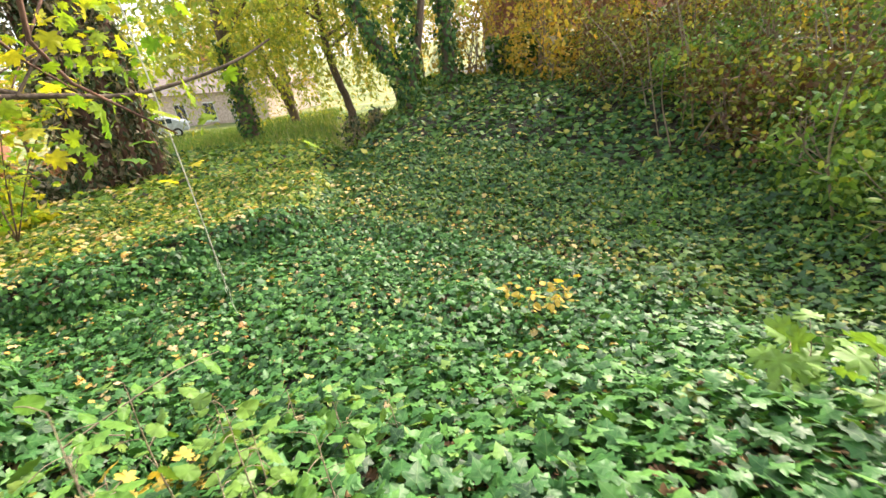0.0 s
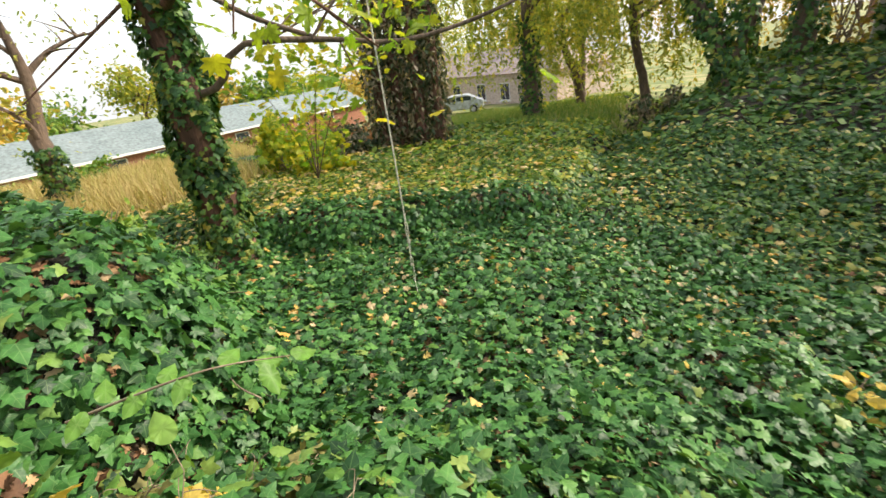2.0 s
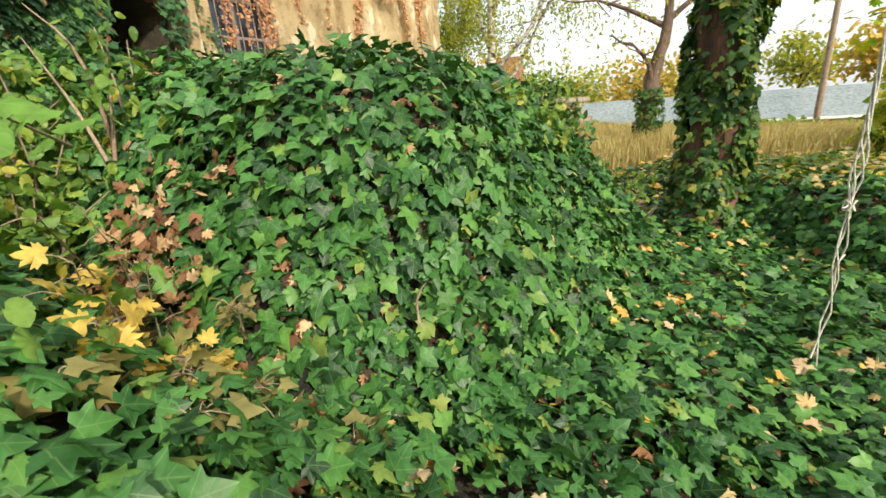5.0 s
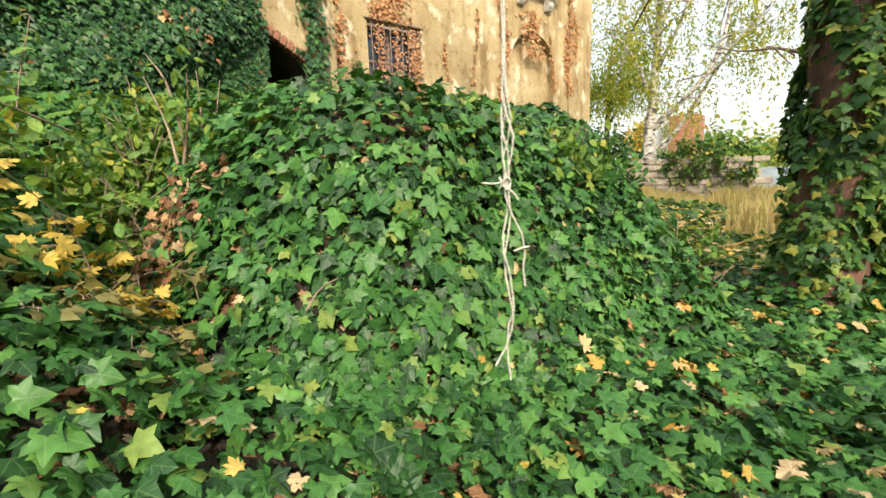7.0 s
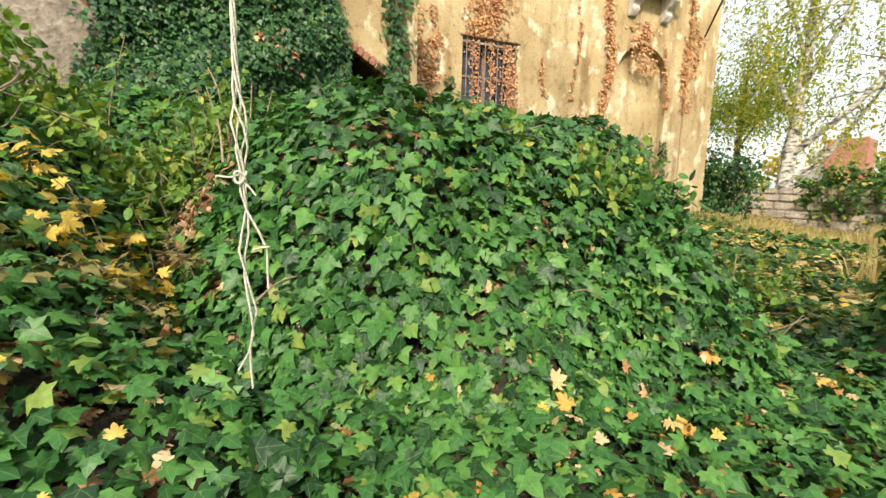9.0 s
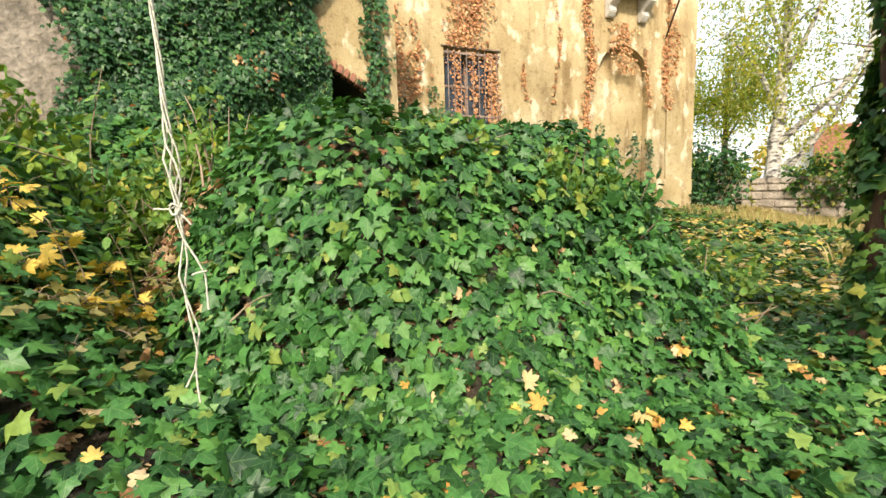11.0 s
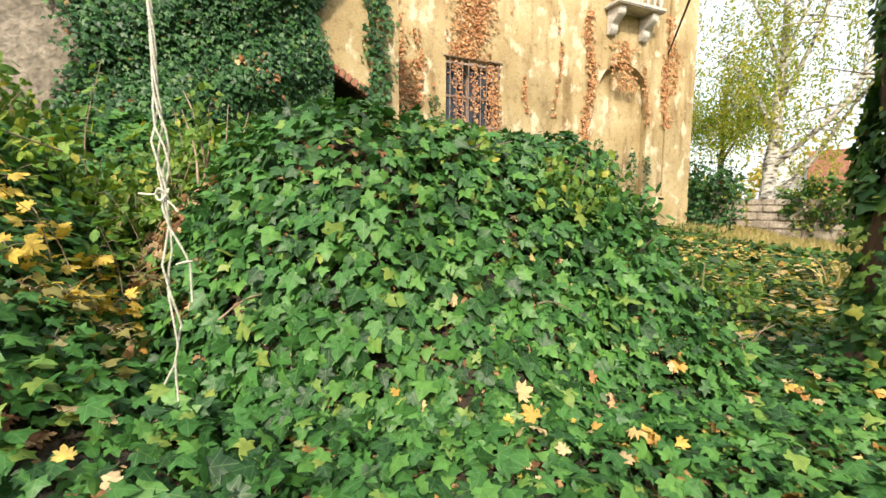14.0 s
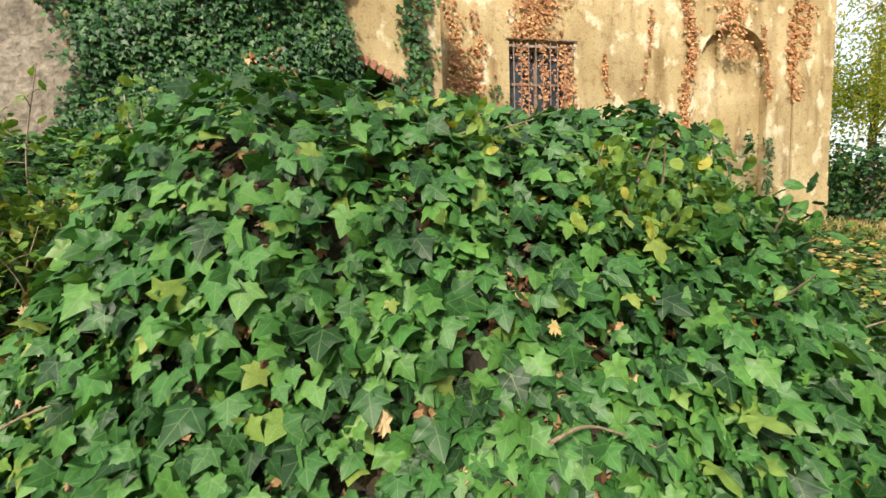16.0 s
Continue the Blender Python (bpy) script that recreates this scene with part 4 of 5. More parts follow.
# white birch behind the garden wall, several stems
b2 = np.array((-22.0, -1.68, 1.05))
birch = tree("birch_tree", [b2 - [0, 0, 0.6], b2 + [-0.05, 0.1, 1.2], b2 + [0.0, 0.2, 3.0], b2 + [-0.3, 0.2, 6], b2 + [-0.4, 0, 11]], [0.3, 0.24, 0.2, 0.14, 0.04],
             [(b2 + [0, 0.1, 0.3], b2 + [-0.5, 2.3, 3.8], 0.15), (b2 + [0, 0.1, 1.6], b2 + [-0.3, 2.8, 7], 0.13), (b2 + [0, 0.2, 2.6], b2 + [0, -1.8, 6.2], 0.11), (b2 + [-0.1, 0.2, 4], b2 + [0.3, 2.2, 9.5], 0.1),
              (b2 + [-0.2, 0.2, 5], b2 + [0, -1.6, 9.5], 0.09), (b2 + [0, 0.2, 2.2], b2 + [0.4, 1.4, 8.2], 0.12), (b2 + [-0.5, 2.3, 3.8], b2 + [-0.5, 4.4, 6.4], 0.08)], M_BARK_PALE,
             (19000, 0.15, SLIM, M_WILLOW, 0.75), "white-barked birch with many stems and hanging leaves", 81, 1.9)
weeping("yellow_tree", -25.5, -4.6, 7, 0.16, "small yellow-green tree behind the garden wall", 82, 9000, 1.7, material=M_MAPLE, droop=None, size=0.12, ivy=False)

# bare pollard over the dry grass
b3 = np.array((-16.8, 4.55, float(land(-16.8, 4.55))))
pollard = tree("pollard_tree", [b3 - 0.72 * np.array([0, 0, 0.3]), b3 + 0.72 * np.array([0.0, 0, 1.6]), b3 + 0.72 * np.array([-0.1, 0.1, 3.2]), b3 + 0.72 * np.array([0.1, 0.5, 5.2]), b3 + 0.72 * np.array([0.0, 0.4, 8])], [0.3, 0.25, 0.21, 0.14, 0.07],
               [(b3 + 0.72 * np.array([0, 0, 3.0]), b3 + 0.72 * np.array([0.2, -0.8, 4.4]), 0.1), (b3 + 0.72 * np.array([0, 0.4, 5]), b3 + 0.72 * np.array([0, -2.6, 6.4]), 0.09), (b3 + 0.72 * np.array([0, 0.4, 5.1]), b3 + 0.72 * np.array([0, 3.0, 6.6]), 0.1), (b3 + 0.72 * np.array([0, 0.4, 6]), b3 + 0.72 * np.array([0, -1.4, 8.6]), 0.07), (b3 + 0.72 * np.array([0.2, -0.8, 4.4]), b3 + 0.72 * np.array([0.1, -1.7, 4.9]), 0.06)],
               M_BARK, (500, 0.16, SLIM, M_WILLOW, 0.6), "nearly bare pollarded tree with an ivy foot", 83)
trunk_ivy(pollard, [b3, b3 + 0.72 * np.array([0, 0, 2.6])], 0.3, 900, 84, 0.12, M_IVY_FAR)

# dark conifer clump at the edge of the lawn
g = np.random.default_rng(91)
for i, (x, y, r, h) in enumerate(((-10.25, 11.6, 0.45, 7.5), (-9.9, 12.0, 0.5, 8.5), (-9.4, 12.4, 0.5, 9), (-9.0, 12.8, 0.45, 8.5))):
    b = np.array((x, y, float(land(x, y))))
    top = empty("conifer", tuple(b), label="dark ragged conifer with drooping grey-brown strands", category="tree", group="conifer clump")
    v, f = tube_arrays(bend([b - [0, 0, 0.2], b + [0.1, 0, h * 0.5], b + [0, 0.1, h]], 10), np.linspace(0.24, 0.03, 10), 8, 0.08, g)
    raw_mesh("trunk", v, f, M_BARK_RED, top)
    n = 3000
    z = g.random(n) ** 0.9
    th = g.uniform(0, 2 * np.pi, n)
    rad = r * (1.0 - 0.5 * z ** 2) * (0.55 + 0.5 * g.random(n)) * (1 + 0.2 * np.sin(5 * th + i) * np.cos(9 * z))
    pos = b + np.column_stack([np.cos(th) * rad, np.sin(th) * rad, 0.15 + z * h])
    leaf_cloud("foliage", SLIM, pos, 0.22, M_CONIFER, top, "", 92 + i, 0.1, 1.3)

bush("dark_bush", (-11.2, 10.9, float(land(-11.2, 10.9))), (0.8, 0.8, 0.7), 1500, 0.16, OVAL, M_CONIFER, "round dark evergreen bush on the lawn", 101)
bush("red_bush", (-15.2, 14.6, float(land(-15.2, 14.6))), (1.9, 1.8, 1.0), 1600, 0.2, OVAL, M_VINE, "russet autumn shrub on the lawn", 102)
bush("red_bush", (-18.0, 13.6, float(land(-18.0, 13.6))), (1.9, 1.9, 1.0), 1600, 0.2, OVAL, M_VINE, "russet autumn shrub on the lawn", 103)
bush("green_bush", (-9.6, 8.4, float(land(-9.6, 8.4))), (0.8, 0.8, 0.95), 900, 0.15, MAPLE, M_MAPLE, "yellow-green young maple bush", 104)
bush("green_bush", (-10.9, 8.2, float(land(-10.9, 8.2))), (0.7, 0.7, 1.3), 800, 0.15, MAPLE, M_MAPLE, "yellow-green young maple bush", 105)
bush("evergreen_shrub", (-3.4, 17.2, float(land(-3.4, 17.2))), (1.0, 0.9, 0.9), 900, 0.16, OVAL, M_CONIFER, "dark low evergreen below the leaning trees", 106)
g = np.random.default_rng(107)
for i in range(14):
    x, y = -19 - 9 * g.random() - i * 0.2, -2 + i * 1.1
    bush("scrub", (x - 3, y + 4, float(land(x - 3, y + 4))), (1.1, 1.1, 0.6), 420, 0.2, OVAL, M_SHRUB if i % 3 else M_HEDGE, "low tangled scrub in the dry field", 110 + i, 5)

# ---- shrubby bank at the eastern edge ----
g = np.random.default_rng(131)
spots = [(5.6, 6.2, 1.1), (5.9, 7.6, 1.2), (5.7, 9.0, 1.3), (5.9, 10.6, 1.3), (5.4, 12.2, 1.2), (4.8, 14.0, 1.2), (6.9, 8.2, 1.7), (7.1, 10.4, 1.8), (6.6, 12.8, 1.8), (5.4, 4.6, 1.2), (7.0, 6.4, 1.8), (8.2, 9.2, 2.4), (8.2, 12.0, 2.4), (7.0, 3.6, 1.8)]
for i, (x, y, h) in enumerate(spots):
    bush("bank_shrub", (x, y, float(land(x, y))), (1.15, 1.15, h), 1500, 0.11, OVAL, M_HEDGE if i % 3 else M_SHRUB, "tangled bronze and yellow-green shrub on the bank", 132 + i, 12)
# brownish masses behind the bank, added this tall to shade the hillside
for i, (x, y, h) in enumerate(((3.6, 17.0, 3.2), (5.4, 16.4, 3.8), (7.2, 15.4, 4.2), (8.8, 14.0, 4.6), (9.4, 10.6, 4.4), (4.6, 20.6, 4.4), (1.2, 20.8, 3.4), (9.2, 17.5, 5.0))):
    bush("tall_shrub", (x, y, float(land(x, y))), (1.7, 1.7, h), 2200, 0.17, OVAL, M_HEDGE if i % 2 else M_GOLD, "tall autumn shrub crowding the top of the bank", 160 + 300 + 2 * i, 12)
# trailing stems on the bank
for i in range(10):
    x, y = 4.6 + 1.2 * g.random(), 5 + 8 * g.random()
    z = float(land(x, y))
    v, f = tube_arrays(bend([(x, y, z), (x - 0.3, y + 0.3 * g.standard_normal(), z + 1.2), (x - 0.6, y + 0.8 * g.standard_normal(), z + 2.0 + g.random())], 12), np.linspace(0.02, 0.005, 12), 6)
    tagged(raw_mesh("bramble", v, f, M_TWIG), "bare arching bramble cane on the bank", "bramble", "bank brambles")
# ivied remains of a wall with a stone post on the crest
crest = empty("ruined_wall", (2.6, 19.0, 2.3), label="ivy-covered ruined wall with pale stone posts", category="wall")
for x, y, w, h in ((1.82, 19.0, 0.2, 1.25), (4.0, 18.2, 0.2, 1.1)):
    z = float(land(x, y))
    part("post", box_bm((x - w, y - w, z - 0.2), (x + w, y + w, z + h), 0.04), M_PALE_STONE, crest)
z = float(land(3, 19))
part("masonry", box_bm((2.0, 18.9, z - 0.8), (7.5, 19.4, z + 1.3), 0.05), M_STONE, crest)
gp = np.random.default_rng(141)
pos = np.column_stack([gp.uniform(1.6, 7.6, 2400), 18.8 - 0.25 * gp.random(2400), z - 0.4 + 1.9 * gp.random(2400)])
leaf_cloud("ivy_cover", IVY_MID, pos, 0.17, M_IVY_FAR, crest, "dark ivy hanging over the masonry", 142, 0.1, 1.0)
shed = empty("outbuilding", (6.5, 27, 3), label="brown brick outbuilding above the slope", category="building")
part("wall", box_bm((2.5, 25, 1.5), (14, 31, 6.2), 0.04), M_BRICK, shed)
part("roof", box_bm((2.2, 24.6, 6.2), (14.3, 31.4, 6.5), 0.05), M_TILE, shed)

# ---- far buildings ----


def house(x, y, yaw):
    z = float(land(x, y)) - 0.1
    m = pose(x, y, z, 0, 0, yaw)
    top = empty("house", (x, y, z), label="pale pink rendered house with a brown tiled roof", category="house")
    part("wall", box_bm((-12, -4, 0), (12, 4, 3.4), 0.02, m), M_HOUSE, top)
    bm = bmesh.new()
    lo = [bm.verts.new(p) for p in ((-12.4, -4.5, 3.4), (12.4, -4.5, 3.4), (12.4, 4.5, 3.4), (-12.4, 4.5, 3.4))]
    hi = [bm.verts.new(p) for p in ((-8.5, 0, 5.6), (8.5, 0, 5.6))]
    for fc in ((0, 1, 5, 4), (1, 2, 5), (2, 3, 4, 5), (3, 0, 4), (3, 2, 1, 0)):
        bm.faces.new([(lo + hi)[k] for k in fc])
    bm.transform(m)
    part("roof", bm, M_TILE, top)
    for u in (-9, -5.2, -1.6, 2.4, 5.8, 9.2):
        w = part("window", box_bm((u - 0.65, -4.06, 1.0), (u + 0.65, -4.0, 2.6), 0.01, m), M_WHITE, top)
        for a in (-0.57, 0.04):
            part("pane", box_bm((u + a, -4.075, 1.1), (u + a + 0.53, -4.05, 2.5), 0, m), M_GLASS, w)
        part("sill", box_bm((u - 0.75, -4.2, 0.9), (u + 0.75, -4.0, 1.0), 0.01, m), M_WHITE, top)
    part("chimney", box_bm((3, -0.4, 5.8), (3.8, 0.4, 7.8), 0.03, m), M_BRICK, top)
    return top


house(-25.5, 45.5, -18)


def car(x, y, yaw):
    z = float(land(x, y))
    m = pose(x, y, z, 0, 0, yaw)
    top = empty("car", (x, y, z), label="silver parked estate car beside the house", category="car")
    bm = bmesh.new()
    prof = [(-2.1, 0.3), (-2.15, 0.75), (-1.9, 0.95), (-1.2, 1.0), (-0.6, 1.4), (0.9, 1.45), (1.7, 1.05), (2.1, 0.95), (2.15, 0.35)]
    sides = [[bm.verts.new((a, s, b_)) for a, b_ in prof] for s in (-0.85, 0.85)]
    bm.faces.new(sides[0])
    bm.faces.new(sides[1][::-1])
    for i in range(len(prof)):
        j = (i + 1) % len(prof)
        bm.faces.new([sides[0][i], sides[1][i], sides[1][j], sides[0][j]])
    bmesh.ops.recalc_face_normals(bm, faces=bm.faces[:])
    bmesh.ops.bevel(bm, geom=bm.edges[:], offset=0.06, segments=2, affect="EDGES")
    bm.transform(m)
    part("body", bm, M_CAR, top)
    for a, b_ in ((-0.85, -0.05), (0.05, 1.2)):
        part("side_window", box_bm((a, -0.87, 1.02), (b_, -0.84, 1.33), 0.01, m), M_GLASS, top)
    for a in (-1.35, 1.35):
        for s in (-0.84, 0.84):
            wheel = part("wheel", bmesh.new(), M_RUBBER, top)
            bm = bmesh.new()
            bmesh.ops.create_cone(bm, cap_ends=True, segments=20, radius1=0.32, radius2=0.32, depth=0.2, matrix=m @ Matrix.Translation((a, s, 0.32)) @ Matrix.Rotation(math.pi / 2, 4, "X"))
            bm.to_mesh(wheel.data)
            bm.free()
            bm = bmesh.new()
            bmesh.ops.create_cone(bm, cap_ends=True, segments=14, radius1=0.19, radius2=0.19, depth=0.22, matrix=m @ Matrix.Translation((a, s, 0.32)) @ Matrix.Rotation(math.pi / 2, 4, "X"))
            part("rim", bm, M_CAR, wheel)


car(-21.4, 32.0, 28)

# long low hall with a grey-green roof to the west
hall = empty("long_hall", (-47, 12, 0), label="long brick hall with a grey-green sheet roof", category="building")
part("wall", box_bm((-55, -25, -4.2), (-46, 45, -1.52), 0.02), M_BRICK, hall)
bm = bmesh.new()
vs = [bm.verts.new(p) for p in ((-45.4, -25.5, -1.5), (-45.4, 45.5, -1.5), (-50.5, 45.5, 0.75), (-50.5, -25.5, 0.75), (-55.6, 45.5, -1.5), (-55.6, -25.5, -1.5))]
for fc in ((0, 1, 2, 3), (3, 2, 4, 5), (0, 3, 5), (1, 4, 2), (0, 5, 4, 1)):
    bm.faces.new([vs[k] for k in fc])
part("roof", bm, M_SHEET, hall)
part("fascia", box_bm((-45.55, -25.5, -1.7), (-45.3, 45.5, -1.5), 0.02), M_WHITE, hall, "white painted eaves board")
for i in range(16):
    y = -22 + i * 4
    w = part("window", box_bm((-46.0, y, -2.9), (-45.94, y + 1.6, -1.9), 0.01), M_WHITE, hall)
    part("pane", box_bm((-45.95, y + 0.1, -2.8), (-45.92, y + 1.5, -2.0), 0), M_GLASS, w)
tower = empty("brick_tower", (-44, -5.2, 0), label="square brick and white chimney tower", category="tower")
part("wall", box_bm((-45, -5.4, -4), (-42.5, -3.2, 5.2), 0.03), M_BRICK, tower)
part("wall", box_bm((-46, -7.6, -4), (-43.5, -5.41, 5.0), 0.03), M_WHITE, tower)

pole_z = float(land(-28.8, 13.8))
pole = empty("utility_pole", (-28.8, 13.8, pole_z), label="grey weathered wooden utility pole beyond the grass", category="pole")
raw_mesh("shaft", *tube_arrays([(-28.8, 13.8, pole_z - 0.3), (-28.8, 13.8, pole_z + 4), (-28.8, 13.8, pole_z + 9)], [0.16, 0.14, 0.11], 10), M_TWIG, pole)
part("crossarm", box_bm((-28.87, 13.0, pole_z + 8.4), (-28.73, 14.6, pole_z + 8.52), 0.01), M_TWIG, pole)

# distant autumn trees
g = np.random.default_rng(151)
for i in range(30):
    a = math.radians(25 + i * 6.6 + 2 * g.random())
    d = g.uniform(62, 90)
    x, y = -2 - math.sin(a) * d, 5 + math.cos(a) * d
    h = g.uniform(5.5, 9) if y < 30 else g.uniform(9, 13)
    weeping("distant_tree", x, y, h, 0.3, "distant autumn tree in gold and olive", 160 + 3 * i, 1100, g.uniform(3, 4.5), material=(M_GOLD, M_WILLOW, M_SHRUB)[i % 3], droop=None, size=0.75, ivy=False)

# ---- grasses ----


def grass(name, n, place, hgt, material, label, seed):
    g = np.random.default_rng(seed)
    xy = place(g, n)
    n = len(xy)
    z = land(xy[:, 0], xy[:, 1])
    base = np.column_stack([xy, z - 0.02])
    th = g.uniform(0, 2 * np.pi, n)
    w = np.column_stack([np.cos(th), np.sin(th), np.zeros(n)]) * (0.008 + 0.008 * g.random(n))[:, None]
    h = hgt * g.uniform(0.5, 1.3, n)
    leanv = np.column_stack([g.standard_normal(n), g.standard_normal(n), np.zeros(n)]) * (0.25 * h)[:, None]
    mid_ = base + leanv * 0.35 + np.column_stack([np.zeros(n), np.zeros(n), h * 0.6])
    tip = base + leanv + np.column_stack([np.zeros(n), np.zeros(n), h])
    v = np.stack([base - w, base + w, mid_ + w * 0.8, mid_ - w * 0.8, tip], 1).reshape(-1, 3)
    o = (np.arange(n) * 5)[:, None, None]
    f = (np.array([(0, 1, 2), (0, 2, 3), (3, 2, 4)])[None] + o).reshape(-1, 3)
    tagged(raw_mesh(name, v, f, material), label, "grass", kind="stuff")


def meadow(g, n):
    x, y = g.uniform(-30, -8, n * 3), g.uniform(1.5, 14, n * 3)
    k = field(x, y) > 0.25 + 0.5 * g.random(n * 3)
    return np.column_stack([x, y])[k][:n]


def lawn(g, n):
    x, y = g.uniform(-20, 0, n * 3), g.uniform(9, 34, n * 3)
    k = field(x, y) > 0.15 + 0.5 * g.random(n * 3)
    return np.column_stack([x, y])[k][:n]


def wall_foot(g, n):
    return np.column_stack([-20.2 + 4.5 * g.random(n) ** 1.6, g.uniform(-2.2, 4.5, n)])


grass("dry_grass", 26000, meadow, 0.55, M_DRY, "tall dry straw-coloured grass", 171)
grass("lawn_grass", 26000, lawn, 0.28, M_GRASS, "rough green grass strewn with yellow leaves", 172)
grass("dry_grass", 7000, wall_foot, 0.22, M_DRY, "dry grass at the foot of the garden wall", 173)

# ---- the hanging cord ----
CX, CY = -2.215, 3.345
cord = empty("hanging_cord", (CX, CY, 4.55), label="frayed pale cord hanging from a bough", category="cord")
side = np.array([-0.78, 0.62])   # across the cord, level
for i, (low, out, flare) in enumerate(((0.865, 0.012, 0.012), (0.9, -0.03, 0.95), (1.08, 0.045, 1.25), (1.29, 0.012, 0.9))):
    zz = np.linspace(4.6, low, 90)
    ph = i * 1.57
    loop = 0.011 * np.exp(-((zz - 1.4) / 0.06) ** 2) + 0.008 * np.exp(-((zz - 1.16) / 0.06) ** 2) + 0.01 * np.exp(-((zz - 1.02) / 0.03) ** 2)
    wide = 0.004 + loop * (1 if i != 1 else 0.5)
    wide = wide * (1 - 0.8 * np.exp(-((zz - 1.305) / 0.018) ** 2))
    end = out * np.clip((flare - zz) / max(flare - low, 0.05), 0, 1) ** 0.7 if flare > low else 0 * zz
    off = wide * np.cos(24 * zz + ph) + end + 0.01 * np.sin(2.1 * zz) + 0.002 * np.sin(31 * zz + i)
    dep = wide * np.sin(24 * zz + ph)
    x = CX + side[0] * off + side[1] * dep
    y = CY + side[1] * off - side[0] * dep
    raw_mesh("strand", *tube_arrays(np.column_stack([x, y, zz]), [0.0022] * 90, 6), M_ROPE, cord)
p = [(CX + 0.011 * math.cos(t), CY + 0.011 * math.sin(t), 1.305 + 0.012 * math.sin(1.5 * t)) for t in np.linspace(0, 5 * np.pi, 50)]
raw_mesh("knot", *tube_arrays(p, [0.0022] * 50, 6), M_ROPE, cord)
for ends in (((0, 1.31), (-0.02, 1.305), (-0.05, 1.307)), ((0, 1.3), (0.018, 1.285), (0.03, 1.27)), ((0.02, 1.16), (0.035, 1.165), (0.055, 1.168))):
    p = bend([(CX + side[0] * d, CY + side[1] * d, z) for d, z in ends], 8)
    raw_mesh("loose_end", *tube_arrays(p, [0.0022] * 8, 6), M_ROPE, cord)

# ---- young plants ----


def leaf_obj(name, template, at, up, tip, size, material, parent):
    v, f, uv = place_leaves(template, np.array([at], float), np.array([up], float), np.array([tip], float), np.array([size]))
    return raw_mesh(name, v, f, material, parent, "", True, uv)


def sapling(name, stem, leaves, size, template, material, label, seed, r=0.006):
    """A young plant: a thin stem and single leaves on stalks. leaves: how many, along the upper stem."""
    g = np.random.default_rng(seed)
    q = bend(stem, 16)
    top = empty(name, tuple(q[0]), label=label, category="sapling")
    raw_mesh("stem", *tube_arrays(q, np.linspace(r, r * 0.35, 16), 6), M_TWIG, top)
    for i in range(leaves):
        k = int(np.interp(i, [0, max(leaves - 1, 1)], [5, 15]))
        a = i * 2.4 + g.random()
        out = np.array([math.cos(a), math.sin(a), 0.15])
        s = size * g.uniform(0.7, 1.15)
        foot = q[k] + out * s * g.uniform(0.3, 1.1) + np.array([0, 0, s * g.uniform(-0.5, 0.4)])
        raw_mesh("leaf_stalk", *tube_arrays(bend([q[k], (q[k] + foot) / 2 + [0, 0, 0.01], foot], 5), [r * 0.35] * 5, 5), M_TWIG, top)
        leaf_obj("leaf", template, foot, np.array([0, 0, 1.0]) + 0.55 * g.standard_normal(3), out + [0, 0, -0.35], s, material, top)
    return top


def zl(x, y):
    return float(land(x, y))


# serrated-leaved saplings near the start of the path
def shoot(name, x, y, h, lean, leaves, size, template, material, label, seed, r=0.005):
    z = zl(x, y)
    return sapling(name, [(x, y, z), (x + lean[0] * 0.3, y + lean[1] * 0.3, z + h * 0.6), (x + lean[0], y + lean[1], z + h)], leaves, size, template, material, label, seed, r)


cherry = shoot("cherry_sapling", -1.95, 1.2, 0.75, (0.3, 0.3), 3, 0.08, OVAL, M_SAPLING, "young sapling with long serrated fresh green leaves", 199)
tip_at = np.array((-1.62, 1.52, 1.66))
raw_mesh("side_shoot", *tube_arrays(bend([tip_at + [-0.3, -0.25, -0.1], tip_at, tip_at + [0.1, 0.14, 0.0], tip_at + [0.2, 0.3, -0.04]], 12), np.linspace(0.005, 0.002, 12), 6), M_TWIG, cherry)
for d, tip, size in (((0.2, 0.3, -0.04), (0.03, 0.1, 0.0), 0.1), ((0.16, 0.22, -0.03), (0.02, -0.02, -0.1), 0.11), ((0.14, 0.2, -0.03), (-0.03, 0.07, -0.08), 0.1), ((0.08, 0.12, 0.0), (-0.02, 0.1, 0.03), 0.1), ((0.02, 0.04, 0.0), (0.06, -0.08, -0.03), 0.09),
                     ((-0.05, -0.02, -0.02), (-0.06, 0.08, 0.02), 0.09), ((-0.1, -0.06, -0.03), (0.04, -0.1, -0.04), 0.09), ((-0.2, -0.15, -0.06), (-0.1, 0.03, 0.0), 0.1), ((-0.24, -0.2, -0.07), (0.08, -0.08, 0.0), 0.09)):
    foot = tip_at + np.array(d)
    leaf_obj("leaf", OVAL, foot, (0.6, 0.15, 0.8), np.array(tip), size * 1.1, M_SAPLING, cherry)
for i, (x, y, h, lx, ly) in enumerate(((-2.15, 1.05, 0.65, 0.1, 0.2), (-2.3, 0.8, 0.75, 0.2, 0.1), (-1.75, 0.8, 0.5, 0.1, 0.2))):
    shoot("cherry_sapling", x, y, h, (lx, ly), 9, 0.1, OVAL, M_SAPLING, "young sapling with long fresh green leaves", 201 + i)
